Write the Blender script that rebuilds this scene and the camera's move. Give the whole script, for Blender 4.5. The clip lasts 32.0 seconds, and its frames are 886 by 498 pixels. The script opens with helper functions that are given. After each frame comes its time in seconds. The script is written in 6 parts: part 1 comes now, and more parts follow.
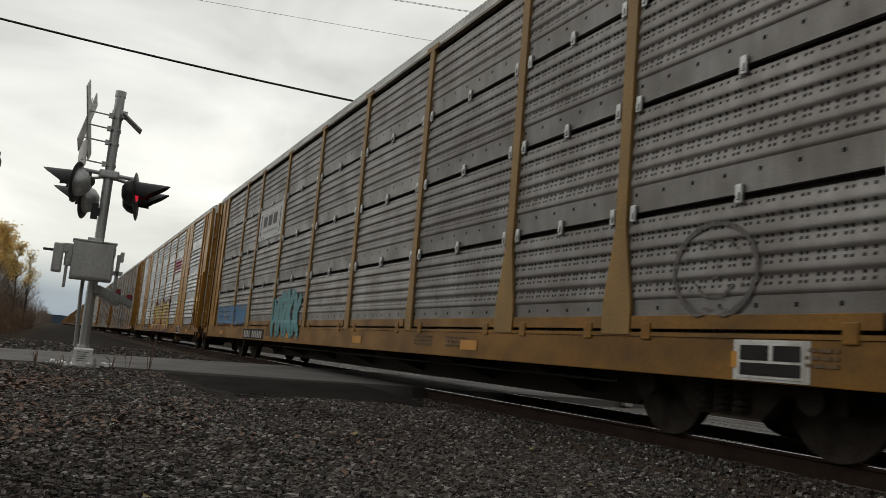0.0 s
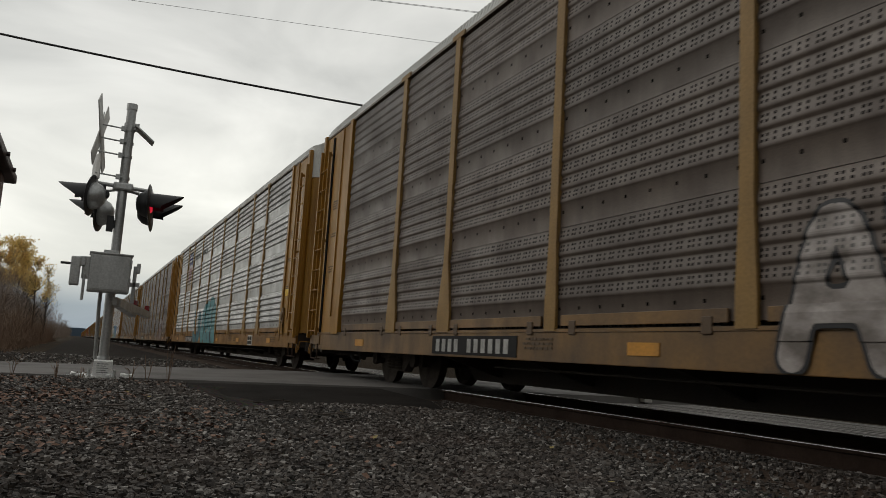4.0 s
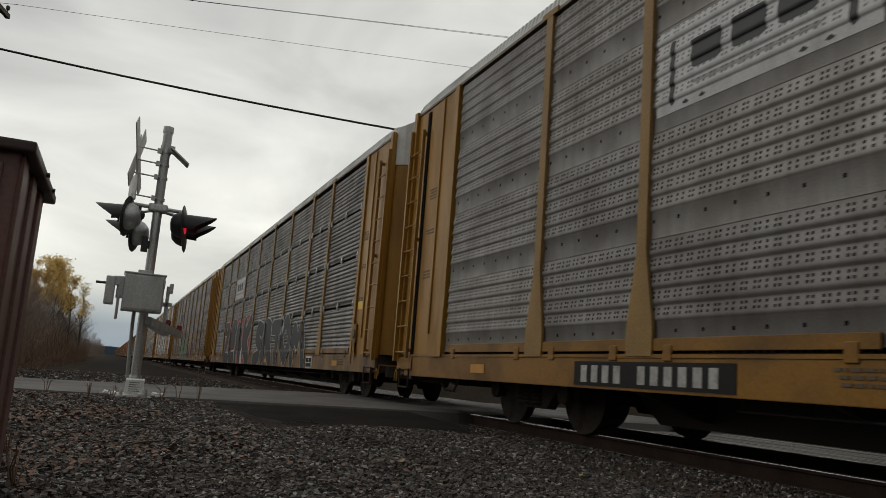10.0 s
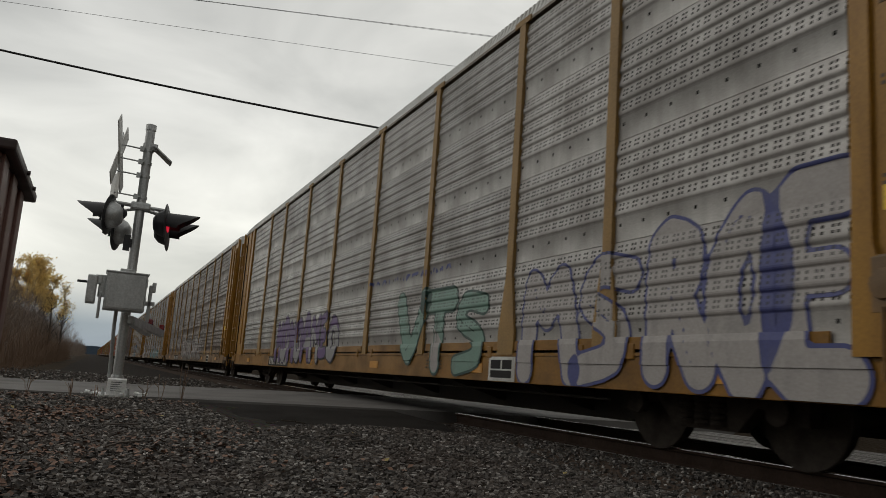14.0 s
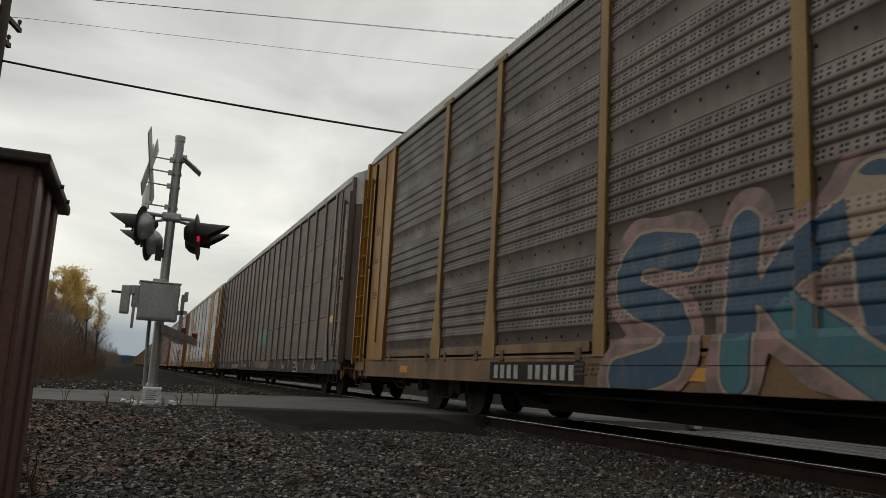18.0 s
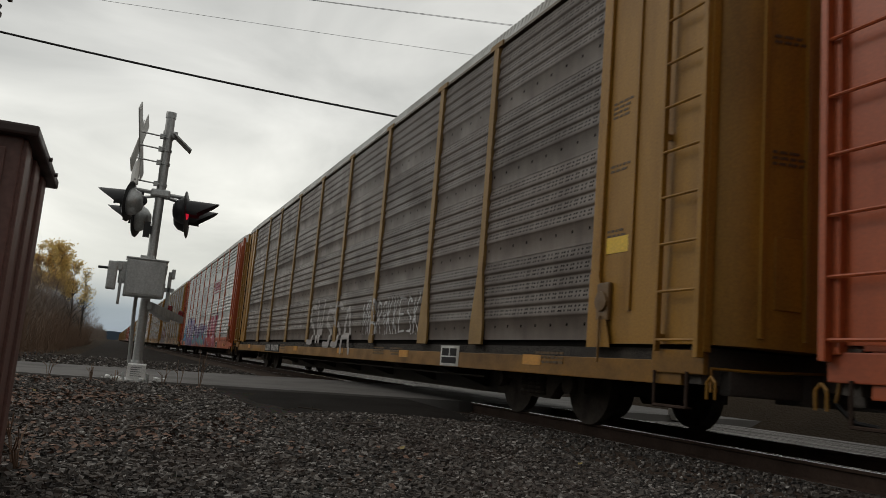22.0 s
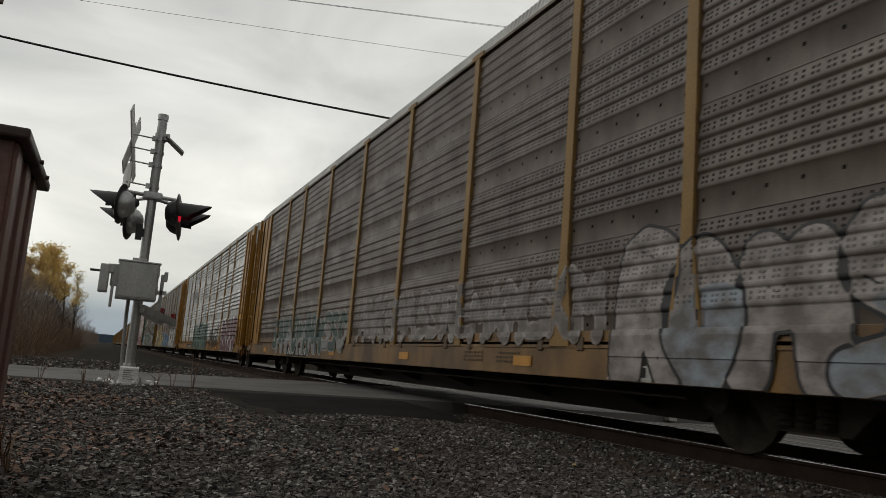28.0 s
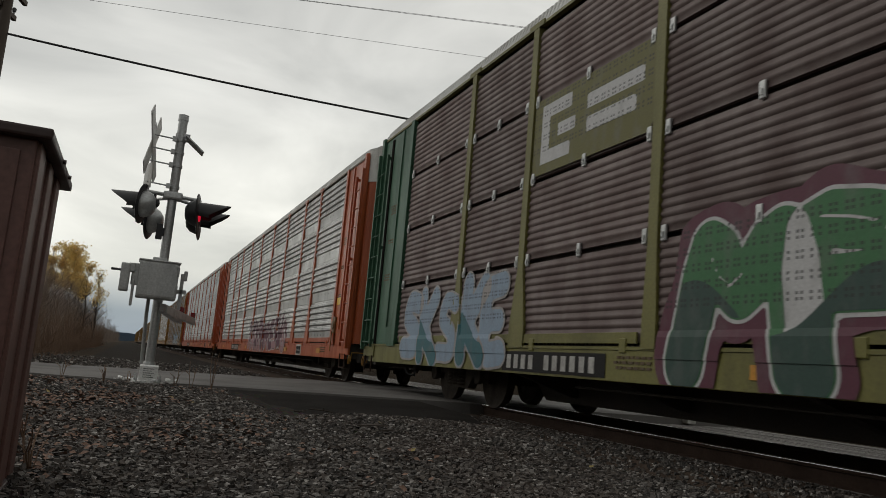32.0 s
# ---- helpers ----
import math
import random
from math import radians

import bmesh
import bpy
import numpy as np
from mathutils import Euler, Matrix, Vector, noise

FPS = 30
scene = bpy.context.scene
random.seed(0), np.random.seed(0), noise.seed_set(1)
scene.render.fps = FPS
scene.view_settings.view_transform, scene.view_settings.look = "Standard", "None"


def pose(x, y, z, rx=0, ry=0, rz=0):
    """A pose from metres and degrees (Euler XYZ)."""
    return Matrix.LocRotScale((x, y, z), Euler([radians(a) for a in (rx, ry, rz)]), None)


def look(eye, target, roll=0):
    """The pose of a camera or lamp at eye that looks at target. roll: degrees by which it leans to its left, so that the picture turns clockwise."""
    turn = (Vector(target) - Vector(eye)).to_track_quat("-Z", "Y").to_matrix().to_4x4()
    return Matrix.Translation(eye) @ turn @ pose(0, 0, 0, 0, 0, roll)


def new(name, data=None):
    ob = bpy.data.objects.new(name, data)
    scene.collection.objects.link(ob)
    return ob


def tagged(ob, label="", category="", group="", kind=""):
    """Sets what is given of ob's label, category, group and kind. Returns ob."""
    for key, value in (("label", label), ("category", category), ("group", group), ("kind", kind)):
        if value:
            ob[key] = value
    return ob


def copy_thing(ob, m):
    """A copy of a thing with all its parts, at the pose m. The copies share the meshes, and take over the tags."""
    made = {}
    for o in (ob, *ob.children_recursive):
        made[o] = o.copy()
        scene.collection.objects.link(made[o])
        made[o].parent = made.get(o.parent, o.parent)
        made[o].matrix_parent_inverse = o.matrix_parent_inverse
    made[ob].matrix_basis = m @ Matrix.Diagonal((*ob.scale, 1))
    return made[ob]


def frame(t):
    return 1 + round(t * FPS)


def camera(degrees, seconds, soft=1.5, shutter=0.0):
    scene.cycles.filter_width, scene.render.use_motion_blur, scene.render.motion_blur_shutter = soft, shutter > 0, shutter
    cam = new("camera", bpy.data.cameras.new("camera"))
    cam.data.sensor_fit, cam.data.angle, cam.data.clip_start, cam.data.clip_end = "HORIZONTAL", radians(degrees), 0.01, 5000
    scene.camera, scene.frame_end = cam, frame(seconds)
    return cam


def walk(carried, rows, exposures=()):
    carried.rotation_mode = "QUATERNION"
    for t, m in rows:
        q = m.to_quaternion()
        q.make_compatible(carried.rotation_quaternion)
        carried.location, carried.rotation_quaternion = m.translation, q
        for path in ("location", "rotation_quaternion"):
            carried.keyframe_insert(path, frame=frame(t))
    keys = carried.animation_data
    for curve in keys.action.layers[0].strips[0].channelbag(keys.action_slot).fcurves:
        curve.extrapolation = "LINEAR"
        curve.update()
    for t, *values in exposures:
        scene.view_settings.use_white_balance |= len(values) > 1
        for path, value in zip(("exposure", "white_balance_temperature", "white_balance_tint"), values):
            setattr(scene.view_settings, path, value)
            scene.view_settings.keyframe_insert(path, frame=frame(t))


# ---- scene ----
# The whole shot: a hand-held camera on one spot beside a level crossing, long freight train running past.
cam = camera(59.0, 32.0, soft=0.5, shutter=0.04)
EYE = (0.0, 0.0, 0.44)
DELTA = 0.1
AIM = [
    (0.0, -26.10, 7.88, -5.00), (0.5, -26.49, 6.98, -3.93), (1.0, -26.98, 7.12, -4.59), (1.5, -24.21, 7.35, -3.21),
    (2.0, -23.49, 7.52, -3.19), (2.5, -23.34, 7.74, -2.17), (4.5, -25.23, 7.99, -3.55), (5.0, -25.43, 8.46, -3.29),
    (5.5, -25.53, 8.89, -4.13), (6.0, -24.59, 8.38, -3.62), (6.5, -25.64, 7.67, -3.48), (7.0, -27.09, 7.57, -3.36),
    (7.5, -27.55, 8.30, -3.11), (8.0, -24.89, 8.54, -3.76), (8.5, -20.91, 8.23, -3.65), (9.0, -22.14, 8.84, -4.22),
    (9.5, -22.34, 9.34, -4.41), (10.0, -22.79, 9.46, -4.20), (10.5, -22.24, 9.19, -4.24), (11.0, -22.60, 9.35, -3.98),
    (11.5, -22.89, 9.18, -4.28), (12.0, -24.57, 9.92, -3.47), (12.5, -25.44, 10.19, -3.61), (13.0, -24.56, 9.05, -4.34),
    (13.5, -24.51, 9.39, -4.33), (14.0, -23.91, 9.46, -4.05), (14.5, -25.53, 11.82, -4.25), (16.5, -24.78, 10.84, -4.92),
    (17.0, -22.90, 10.69, -3.54), (17.5, -22.35, 10.20, -3.59), (18.0, -21.69, 9.59, -3.15), (18.5, -22.30, 8.82, -3.47),
    (19.0, -24.09, 10.33, -3.38), (19.5, -25.36, 9.79, -3.16), (20.0, -26.68, 9.97, -3.41), (20.5, -24.38, 10.26, -4.00),
    (21.0, -23.93, 9.35, -4.82), (21.5, -23.01, 9.94, -4.61), (22.0, -22.74, 8.60, -4.77), (22.5, -20.44, 8.82, -4.08),
    (23.0, -20.55, 9.45, -4.27), (23.5, -22.32, 10.40, -4.35), (24.0, -22.83, 10.33, -4.22), (24.5, -23.18, 9.43, -4.09),
    (25.0, -22.32, 8.76, -3.34), (25.5, -22.73, 9.32, -3.50), (27.5, -24.34, 8.83, -3.62), (28.0, -23.20, 8.75, -4.50),
    (28.5, -21.85, 8.65, -3.96), (29.0, -22.47, 8.47, -4.49), (29.5, -21.32, 9.09, -4.72), (30.0, -21.19, 9.56, -5.29),
    (30.5, -21.39, 9.36, -4.68), (31.0, -22.01, 9.50, -4.43), (31.5, -22.20, 9.25, -4.34), (32.0, -21.95, 8.69, -4.93),
]
walk(cam, [(t, pose(*EYE, 90 + pitch, roll, yaw - DELTA)) for t, yaw, pitch, roll in AIM],
     [(0.0, 0.17), (1.0, 0.3), (2.0, 0.08), (5.0, 0.06), (6.0, 0.06), (7.0, 0.2), (8.0, 0.03), (9.0, 0.0), (32.0, 0.0)])

# The train: pitch of the coupled cars, track centre, and how many cars have gone by at each time.
PITCH, TRACK, RAIL = 28.6, 6.20, -0.065
LAST = 43


LAG = ((0, 1.28), (3, 1.1), (7, 0.7), (10, 0.5), (12, 0.36), (14, 0.1), (17, -0.1), (20, -0.3), (22, -0.45), (23, -0.45), (24, -0.12), (25, 0.0), (28, -0.12), (30, 0.05), (32, 0.5))


def passed(t):
    """Cars that have run past the reference line, 7.26 m ahead of the eye, at t seconds; the engine's pull makes it a little uneven."""
    lag = float(np.interp(t, [a for a, _ in LAG], [b for _, b in LAG]))
    return 0.0002375 * t * t + 0.849186 * t - 0.71984 - lag / PITCH


# ---- sky and light ----
world = bpy.data.worlds.new("overcast_sky")
scene.world = world
world.use_nodes = True
wn, wl = world.node_tree.nodes, world.node_tree.links
wn.clear()
w_out = wn.new("ShaderNodeOutputWorld")
w_bg = wn.new("ShaderNodeBackground")
w_sky = wn.new("ShaderNodeTexSky")
w_sky.sky_type, w_sky.sun_disc = "NISHITA", False
w_sky.sun_elevation, w_sky.sun_rotation = radians(32), radians(-60)
w_co = wn.new("ShaderNodeTexCoord")
w_map = wn.new("ShaderNodeMapping")
w_map.inputs["Scale"].default_value = (1.0, 1.0, 2.3)
w_n1 = wn.new("ShaderNodeTexNoise")
w_n1.inputs["Scale"].default_value, w_n1.inputs["Detail"].default_value, w_n1.inputs["Distortion"].default_value = 2.6, 7.0, 0.5
w_ramp = wn.new("ShaderNodeValToRGB")
w_ramp.color_ramp.elements[0].position, w_ramp.color_ramp.elements[0].color = 0.34, (0.375, 0.378, 0.358, 1)
w_ramp.color_ramp.elements[1].position, w_ramp.color_ramp.elements[1].color = 0.66, (0.685, 0.683, 0.645, 1)
w_sep = wn.new("ShaderNodeSeparateXYZ")
w_el = wn.new("ShaderNodeValToRGB")
w_el.color_ramp.elements[0].position, w_el.color_ramp.elements[0].color = 0.0, (0.33, 0.40, 0.50, 1)
w_el.color_ramp.elements[1].position, w_el.color_ramp.elements[1].color = 0.6, (0.88, 0.875, 0.87, 1)
for pos, col in ((0.036, (0.48, 0.56, 0.66, 1)), (0.085, (1.25, 1.24, 1.20, 1)), (0.16, (1.28, 1.265, 1.22, 1)), (0.30, (0.88, 0.875, 0.865, 1)), (0.42, (0.82, 0.815, 0.81, 1))):
    w_el.color_ramp.elements.new(pos).color = col
w_mul = wn.new("ShaderNodeMixRGB")
w_mul.blend_type, w_mul.inputs[0].default_value = "MULTIPLY", 1.0
w_mix = wn.new("ShaderNodeMixRGB")
w_mix.inputs[0].default_value = 0.93
w_bg.inputs["Strength"].default_value = 1.21
w_dim = wn.new("ShaderNodeMixRGB")
w_dim.blend_type, w_dim.inputs[0].default_value, w_dim.inputs[2].default_value = "MULTIPLY", 1.0, (0.1, 0.1, 0.1, 1)
wl.new(w_co.outputs["Generated"], w_map.inputs["Vector"])
wl.new(w_map.outputs["Vector"], w_n1.inputs["Vector"])
wl.new(w_n1.outputs["Fac"], w_ramp.inputs["Fac"])
wl.new(w_co.outputs["Generated"], w_sep.inputs["Vector"])
wl.new(w_sep.outputs["Z"], w_el.inputs["Fac"])
wl.new(w_ramp.outputs["Color"], w_mul.inputs[1])
wl.new(w_el.outputs["Color"], w_mul.inputs[2])
w_dir = wn.new("ShaderNodeVectorMath")
w_dir.operation = "DOT_PRODUCT"
w_dir.inputs[1].default_value = (0.46, 0.80, 0.16)
w_rng = wn.new("ShaderNodeMapRange")
for key, value in (("From Min", -1.0), ("From Max", 0.9), ("To Min", 0.50), ("To Max", 1.20)):
    w_rng.inputs[key].default_value = value
w_sun = wn.new("ShaderNodeMixRGB")
w_sun.blend_type, w_sun.inputs[0].default_value = "MULTIPLY", 1.0
wl.new(w_co.outputs["Generated"], w_dir.inputs[0])
wl.new(w_dir.outputs["Value"], w_rng.inputs["Value"])
wl.new(w_mul.outputs["Color"], w_sun.inputs[1])
wl.new(w_rng.outputs["Result"], w_sun.inputs[2])
wl.new(w_sky.outputs["Color"], w_dim.inputs[1])
wl.new(w_dim.outputs["Color"], w_mix.inputs[1])
wl.new(w_sun.outputs["Color"], w_mix.inputs[2])
wl.new(w_mix.outputs["Color"], w_bg.inputs["Color"])
wl.new(w_bg.outputs["Background"], w_out.inputs["Surface"])
sun = new("sun", bpy.data.lights.new("sun", "SUN"))
sun.data.energy, sun.data.angle, sun.data.color = 0.5, radians(20), (1.0, 0.96, 0.9)
sun.matrix_world = look((-20, 12, 18), (0, 0, 0))


# ---- materials ----
def shade(name, rough=0.7, metal=0.0):
    m = bpy.data.materials.new(name)
    m.use_nodes = True
    nt = m.node_tree
    b = nt.nodes["Principled BSDF"]
    b.inputs["Roughness"].default_value, b.inputs["Metallic"].default_value = rough, metal
    return m, nt, b


def node(nt, kind, **values):
    n = nt.nodes.new("ShaderNode" + kind)
    for key, value in values.items():
        n.inputs[key.replace("_", " ")].default_value = value
    return n


def calc(nt, op, a, b=0.0, c=0.0):
    n = nt.nodes.new("ShaderNodeMath")
    n.operation = op
    for i, v in enumerate((a, b, c)):
        if isinstance(v, (int, float)):
            n.inputs[i].default_value = v
        else:
            nt.links.new(v, n.inputs[i])
    return n.outputs[0]


def blend(nt, fac, a, b, how="MIX"):
    n = nt.nodes.new("ShaderNodeMixRGB")
    n.blend_type = how
    for i, v in enumerate((fac, a, b)):
        if isinstance(v, (int, float)):
            n.inputs[i].default_value = v
        elif isinstance(v, tuple):
            n.inputs[i].default_value = (*v, 1)
        else:
            nt.links.new(v, n.inputs[i])
    return n.outputs[0]


def grain(nt, scale, stretch=(1, 1, 1), detail=5.0, space="Object"):
    co = nt.nodes.new("ShaderNodeTexCoord")
    mp = nt.nodes.new("ShaderNodeMapping")
    mp.inputs["Scale"].default_value = stretch
    nt.links.new(co.outputs[space], mp.inputs["Vector"])
    n = node(nt, "TexNoise", Scale=scale, Detail=detail)
    nt.links.new(mp.outputs["Vector"], n.inputs["Vector"])
    return n.outputs["Fac"]


def step(nt, value, lo, hi):
    n = nt.nodes.new("ShaderNodeMapRange")
    n.clamp = True
    for key, v in (("From Min", lo), ("From Max", hi)):
        n.inputs[key].default_value = v
    nt.links.new(value, n.inputs["Value"])
    return n.outputs["Result"]


def bump(nt, b, height, strength=0.3, distance=0.01):
    n = node(nt, "Bump", Strength=strength, Distance=distance)
    nt.links.new(height, n.inputs["Height"])
    nt.links.new(n.outputs["Normal"], b.inputs["Normal"])


def worn(name, base, dirt, rough=0.6, metal=0.0, scale=3.0, stretch=(1, 1, 0.25), amount=0.8, fine=40.0, relief=0.15, lo=0.42, hi=0.75, gloss=0.5):
    """Paint, metal or stone with stains at one scale and grain at another."""
    m, nt, b = shade(name, rough, metal)
    b.inputs["Specular IOR Level"].default_value = gloss
    stains = step(nt, grain(nt, scale, stretch), lo, hi)
    specks = grain(nt, fine, (1, 1, 1), 3.0)
    c = blend(nt, calc(nt, "MULTIPLY", stains, amount), base, dirt)
    c = blend(nt, 0.35, c, calc(nt, "MULTIPLY", specks, 2.0), "MULTIPLY")
    nt.links.new(c, b.inputs["Base Color"])
    nt.links.new(calc(nt, "MULTIPLY_ADD", stains, 0.2, rough - 0.08), b.inputs["Roughness"])
    bump(nt, b, specks, relief, 0.004)
    return m


def hole_dots(nt, y, z):
    """Small punched holes over the ribbed part of a sheet: two rows on each rib, in uneven upright columns."""
    along = calc(nt, "MULTIPLY", calc(nt, "FRACT", calc(nt, "DIVIDE", y, 0.66)), 0.66)
    rib = calc(nt, "FRACT", calc(nt, "DIVIDE", calc(nt, "SUBTRACT", z, 0.25), 0.158))

    def near(value, middle, half):
        return calc(nt, "LESS_THAN", calc(nt, "ABSOLUTE", calc(nt, "SUBTRACT", value, middle)), half)

    column = near(along, 0.04, 0.0135)
    for middle in (0.088, 0.18, 0.255, 0.345, 0.393, 0.48, 0.555, 0.605):
        column = calc(nt, "MAXIMUM", column, near(along, middle, 0.0135))
    row = calc(nt, "MAXIMUM", near(rib, 0.50, 0.078), near(rib, 0.80, 0.078))
    field = calc(nt, "MULTIPLY", calc(nt, "GREATER_THAN", z, 0.25), calc(nt, "LESS_THAN", z, 1.03))
    return calc(nt, "MULTIPLY", calc(nt, "MULTIPLY", column, row), field)


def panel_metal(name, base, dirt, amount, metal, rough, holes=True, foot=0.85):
    """Galvanised side sheet: rain streaks, grime in the ribs' grain, rows of small punched holes."""
    m, nt, b = shade(name, rough, metal)
    info = nt.nodes.new("ShaderNodeObjectInfo")
    co = nt.nodes.new("ShaderNodeTexCoord")
    shift = nt.nodes.new("ShaderNodeVectorMath")
    nt.links.new(co.outputs["Object"], shift.inputs[0])
    rnd = nt.nodes.new("ShaderNodeCombineXYZ")
    nt.links.new(calc(nt, "MULTIPLY", info.outputs["Random"], 37.0), rnd.inputs["Y"])
    nt.links.new(rnd.outputs["Vector"], shift.inputs[1])

    def noise_at(scale, stretch, detail=5.0):
        mp = nt.nodes.new("ShaderNodeMapping")
        mp.inputs["Scale"].default_value = stretch
        nt.links.new(shift.outputs["Vector"], mp.inputs["Vector"])
        n = node(nt, "TexNoise", Scale=scale, Detail=detail)
        nt.links.new(mp.outputs["Vector"], n.inputs["Vector"])
        return n.outputs["Fac"]

    streak = step(nt, noise_at(7.0, (1, 1, 0.12)), 0.4, 0.72)
    cloud = step(nt, noise_at(1.6, (1, 1, 1)), 0.35, 0.7)
    fine = noise_at(60.0, (1, 1, 1), 2.0)
    c = blend(nt, calc(nt, "MULTIPLY", cloud, amount), base, dirt)
    c = blend(nt, calc(nt, "MULTIPLY", streak, amount * 0.6), c, dirt)
    c = blend(nt, 0.3, c, calc(nt, "MULTIPLY", fine, 2.0), "MULTIPLY")
    tone = calc(nt, "MULTIPLY_ADD", info.outputs["Random"], 0.3, 0.85)
    c = blend(nt, 1.0, c, tone, "MULTIPLY")
    if holes:
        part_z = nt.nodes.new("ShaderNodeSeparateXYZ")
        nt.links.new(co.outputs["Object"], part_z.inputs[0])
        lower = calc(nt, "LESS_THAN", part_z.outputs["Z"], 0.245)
        # The sheet's flat foot has its base colour scaled by foot.
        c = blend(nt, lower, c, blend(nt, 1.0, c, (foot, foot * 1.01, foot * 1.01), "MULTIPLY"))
        sep = nt.nodes.new("ShaderNodeSeparateXYZ")
        nt.links.new(co.outputs["Object"], sep.inputs[0])
        dot = hole_dots(nt, sep.outputs["Y"], sep.outputs["Z"])
        bolt_y = calc(nt, "ABSOLUTE", calc(nt, "SUBTRACT", calc(nt, "FRACT", calc(nt, "DIVIDE", sep.outputs["Y"], 0.36)), 0.5))
        bolt_z = calc(nt, "ABSOLUTE", calc(nt, "SUBTRACT", sep.outputs["Z"], 0.17))
        bolt = calc(nt, "MULTIPLY", calc(nt, "LESS_THAN", bolt_y, 0.045), calc(nt, "LESS_THAN", bolt_z, 0.017))
        dot = calc(nt, "MAXIMUM", dot, bolt)
        c = blend(nt, calc(nt, "MULTIPLY", dot, 0.97), c, (0.006, 0.006, 0.006))
        solid_part = calc(nt, "SUBTRACT", 1.0, dot)
        nt.links.new(calc(nt, "MULTIPLY", solid_part, metal), b.inputs["Metallic"])
        nt.links.new(calc(nt, "MULTIPLY", solid_part, 0.5), b.inputs["Specular IOR Level"])
    nt.links.new(c, b.inputs["Base Color"])
    nt.links.new(calc(nt, "MULTIPLY_ADD", cloud, 0.2, rough - 0.1), b.inputs["Roughness"])
    bump(nt, b, fine, 0.1, 0.003)
    return m


YELLOW = worn("aged_yellow_paint", (0.325, 0.163, 0.020), (0.16, 0.078, 0.020), 0.5, amount=0.75, gloss=0.35)
YELLOW_DIRTY = worn("grimy_yellow_paint", (0.215, 0.112, 0.026), (0.075, 0.048, 0.028), 0.5, amount=0.9, scale=1.6, stretch=(1, 1, 0.5), lo=0.35, hi=0.65)
POST_PAINT = worn("dusty_yellow_paint", (0.31, 0.178, 0.045), (0.20, 0.128, 0.055), 0.55, amount=0.85, scale=1.1, stretch=(1, 1, 0.6), lo=0.36, hi=0.66, gloss=0.35)
RAIL_PAINT = worn("weathered_rail_paint", (0.15, 0.115, 0.075), (0.085, 0.07, 0.055), 0.6, amount=0.9)
YELLOW_FRESH = worn("golden_yellow_paint", (0.345, 0.172, 0.020), (0.20, 0.096, 0.020), 0.48, amount=0.6, gloss=0.35)
RED = worn("faded_red_paint", (0.40, 0.082, 0.020), (0.25, 0.052, 0.020), 0.45, amount=0.7)
GREEN = worn("dark_green_paint", (0.035, 0.11, 0.06), (0.03, 0.055, 0.035), 0.55, amount=0.7)
OLIVE = worn("olive_green_paint", (0.16, 0.15, 0.035), (0.08, 0.075, 0.035), 0.6, amount=0.7)
BROWN = worn("brown_car_paint", (0.17, 0.13, 0.11), (0.105, 0.08, 0.067), 0.6, amount=0.6)
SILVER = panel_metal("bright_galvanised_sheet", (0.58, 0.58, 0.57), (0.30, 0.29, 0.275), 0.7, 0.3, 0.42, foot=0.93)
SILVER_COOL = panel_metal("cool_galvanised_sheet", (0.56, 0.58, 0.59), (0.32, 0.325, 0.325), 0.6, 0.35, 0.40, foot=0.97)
# Near-black colour that stands for shade in gaps and slots.
SHADE_BLACK = worn("unlit_recess", (0.012, 0.011, 0.010), (0.02, 0.018, 0.016), 0.95, gloss=0.03)
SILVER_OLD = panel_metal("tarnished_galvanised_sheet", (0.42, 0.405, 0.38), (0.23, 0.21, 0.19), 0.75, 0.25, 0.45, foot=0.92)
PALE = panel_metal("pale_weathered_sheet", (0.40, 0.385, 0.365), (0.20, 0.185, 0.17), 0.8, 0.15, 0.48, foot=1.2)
SILL_YELLOW = worn("road_grimed_yellow_paint", (0.25, 0.118, 0.013), (0.105, 0.055, 0.018), 0.5, gloss=0.3, amount=0.85, scale=1.4, stretch=(1, 1, 1.6), lo=0.38, hi=0.72)
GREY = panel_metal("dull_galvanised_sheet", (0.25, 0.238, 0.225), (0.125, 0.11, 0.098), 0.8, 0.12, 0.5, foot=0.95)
# foot over 1 lightens the flat strip's colour against its shade below the ribs.
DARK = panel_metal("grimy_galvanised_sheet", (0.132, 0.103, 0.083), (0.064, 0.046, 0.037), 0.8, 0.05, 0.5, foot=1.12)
SLOTTED = panel_metal("sooty_galvanised_sheet", (0.165, 0.155, 0.145), (0.085, 0.075, 0.066), 0.8, 0.1, 0.5)
MAROON = panel_metal("rust_stained_sheet", (0.17, 0.13, 0.12), (0.095, 0.06, 0.055), 0.85, 0.05, 0.65, holes=False)
BRIGHT = panel_metal("new_galvanised_sheet", (0.66, 0.68, 0.70), (0.46, 0.47, 0.48), 0.5, 0.55, 0.34)
ROOF = worn("galvanised_roof_sheet", (0.46, 0.46, 0.44), (0.25, 0.235, 0.21), 0.5, 0.3, 1.2, (1, 1, 1))
WHITE = worn("chalky_white_paint", (0.60, 0.60, 0.57), (0.33, 0.30, 0.26), 0.6, amount=0.6)
BLACK = worn("grimy_black_iron", (0.075, 0.068, 0.062), (0.10, 0.085, 0.07), 0.85, amount=0.6, gloss=0.15)
STEEL = worn("polished_rail_steel", (0.55, 0.55, 0.56), (0.35, 0.34, 0.33), 0.22, 1.0, amount=0.4, relief=0.03)
DUSTY = worn("dusty_brown_iron", (0.072, 0.060, 0.050), (0.035, 0.029, 0.025), 0.85, amount=0.8, scale=6.0, stretch=(1, 1, 1), gloss=0.15)
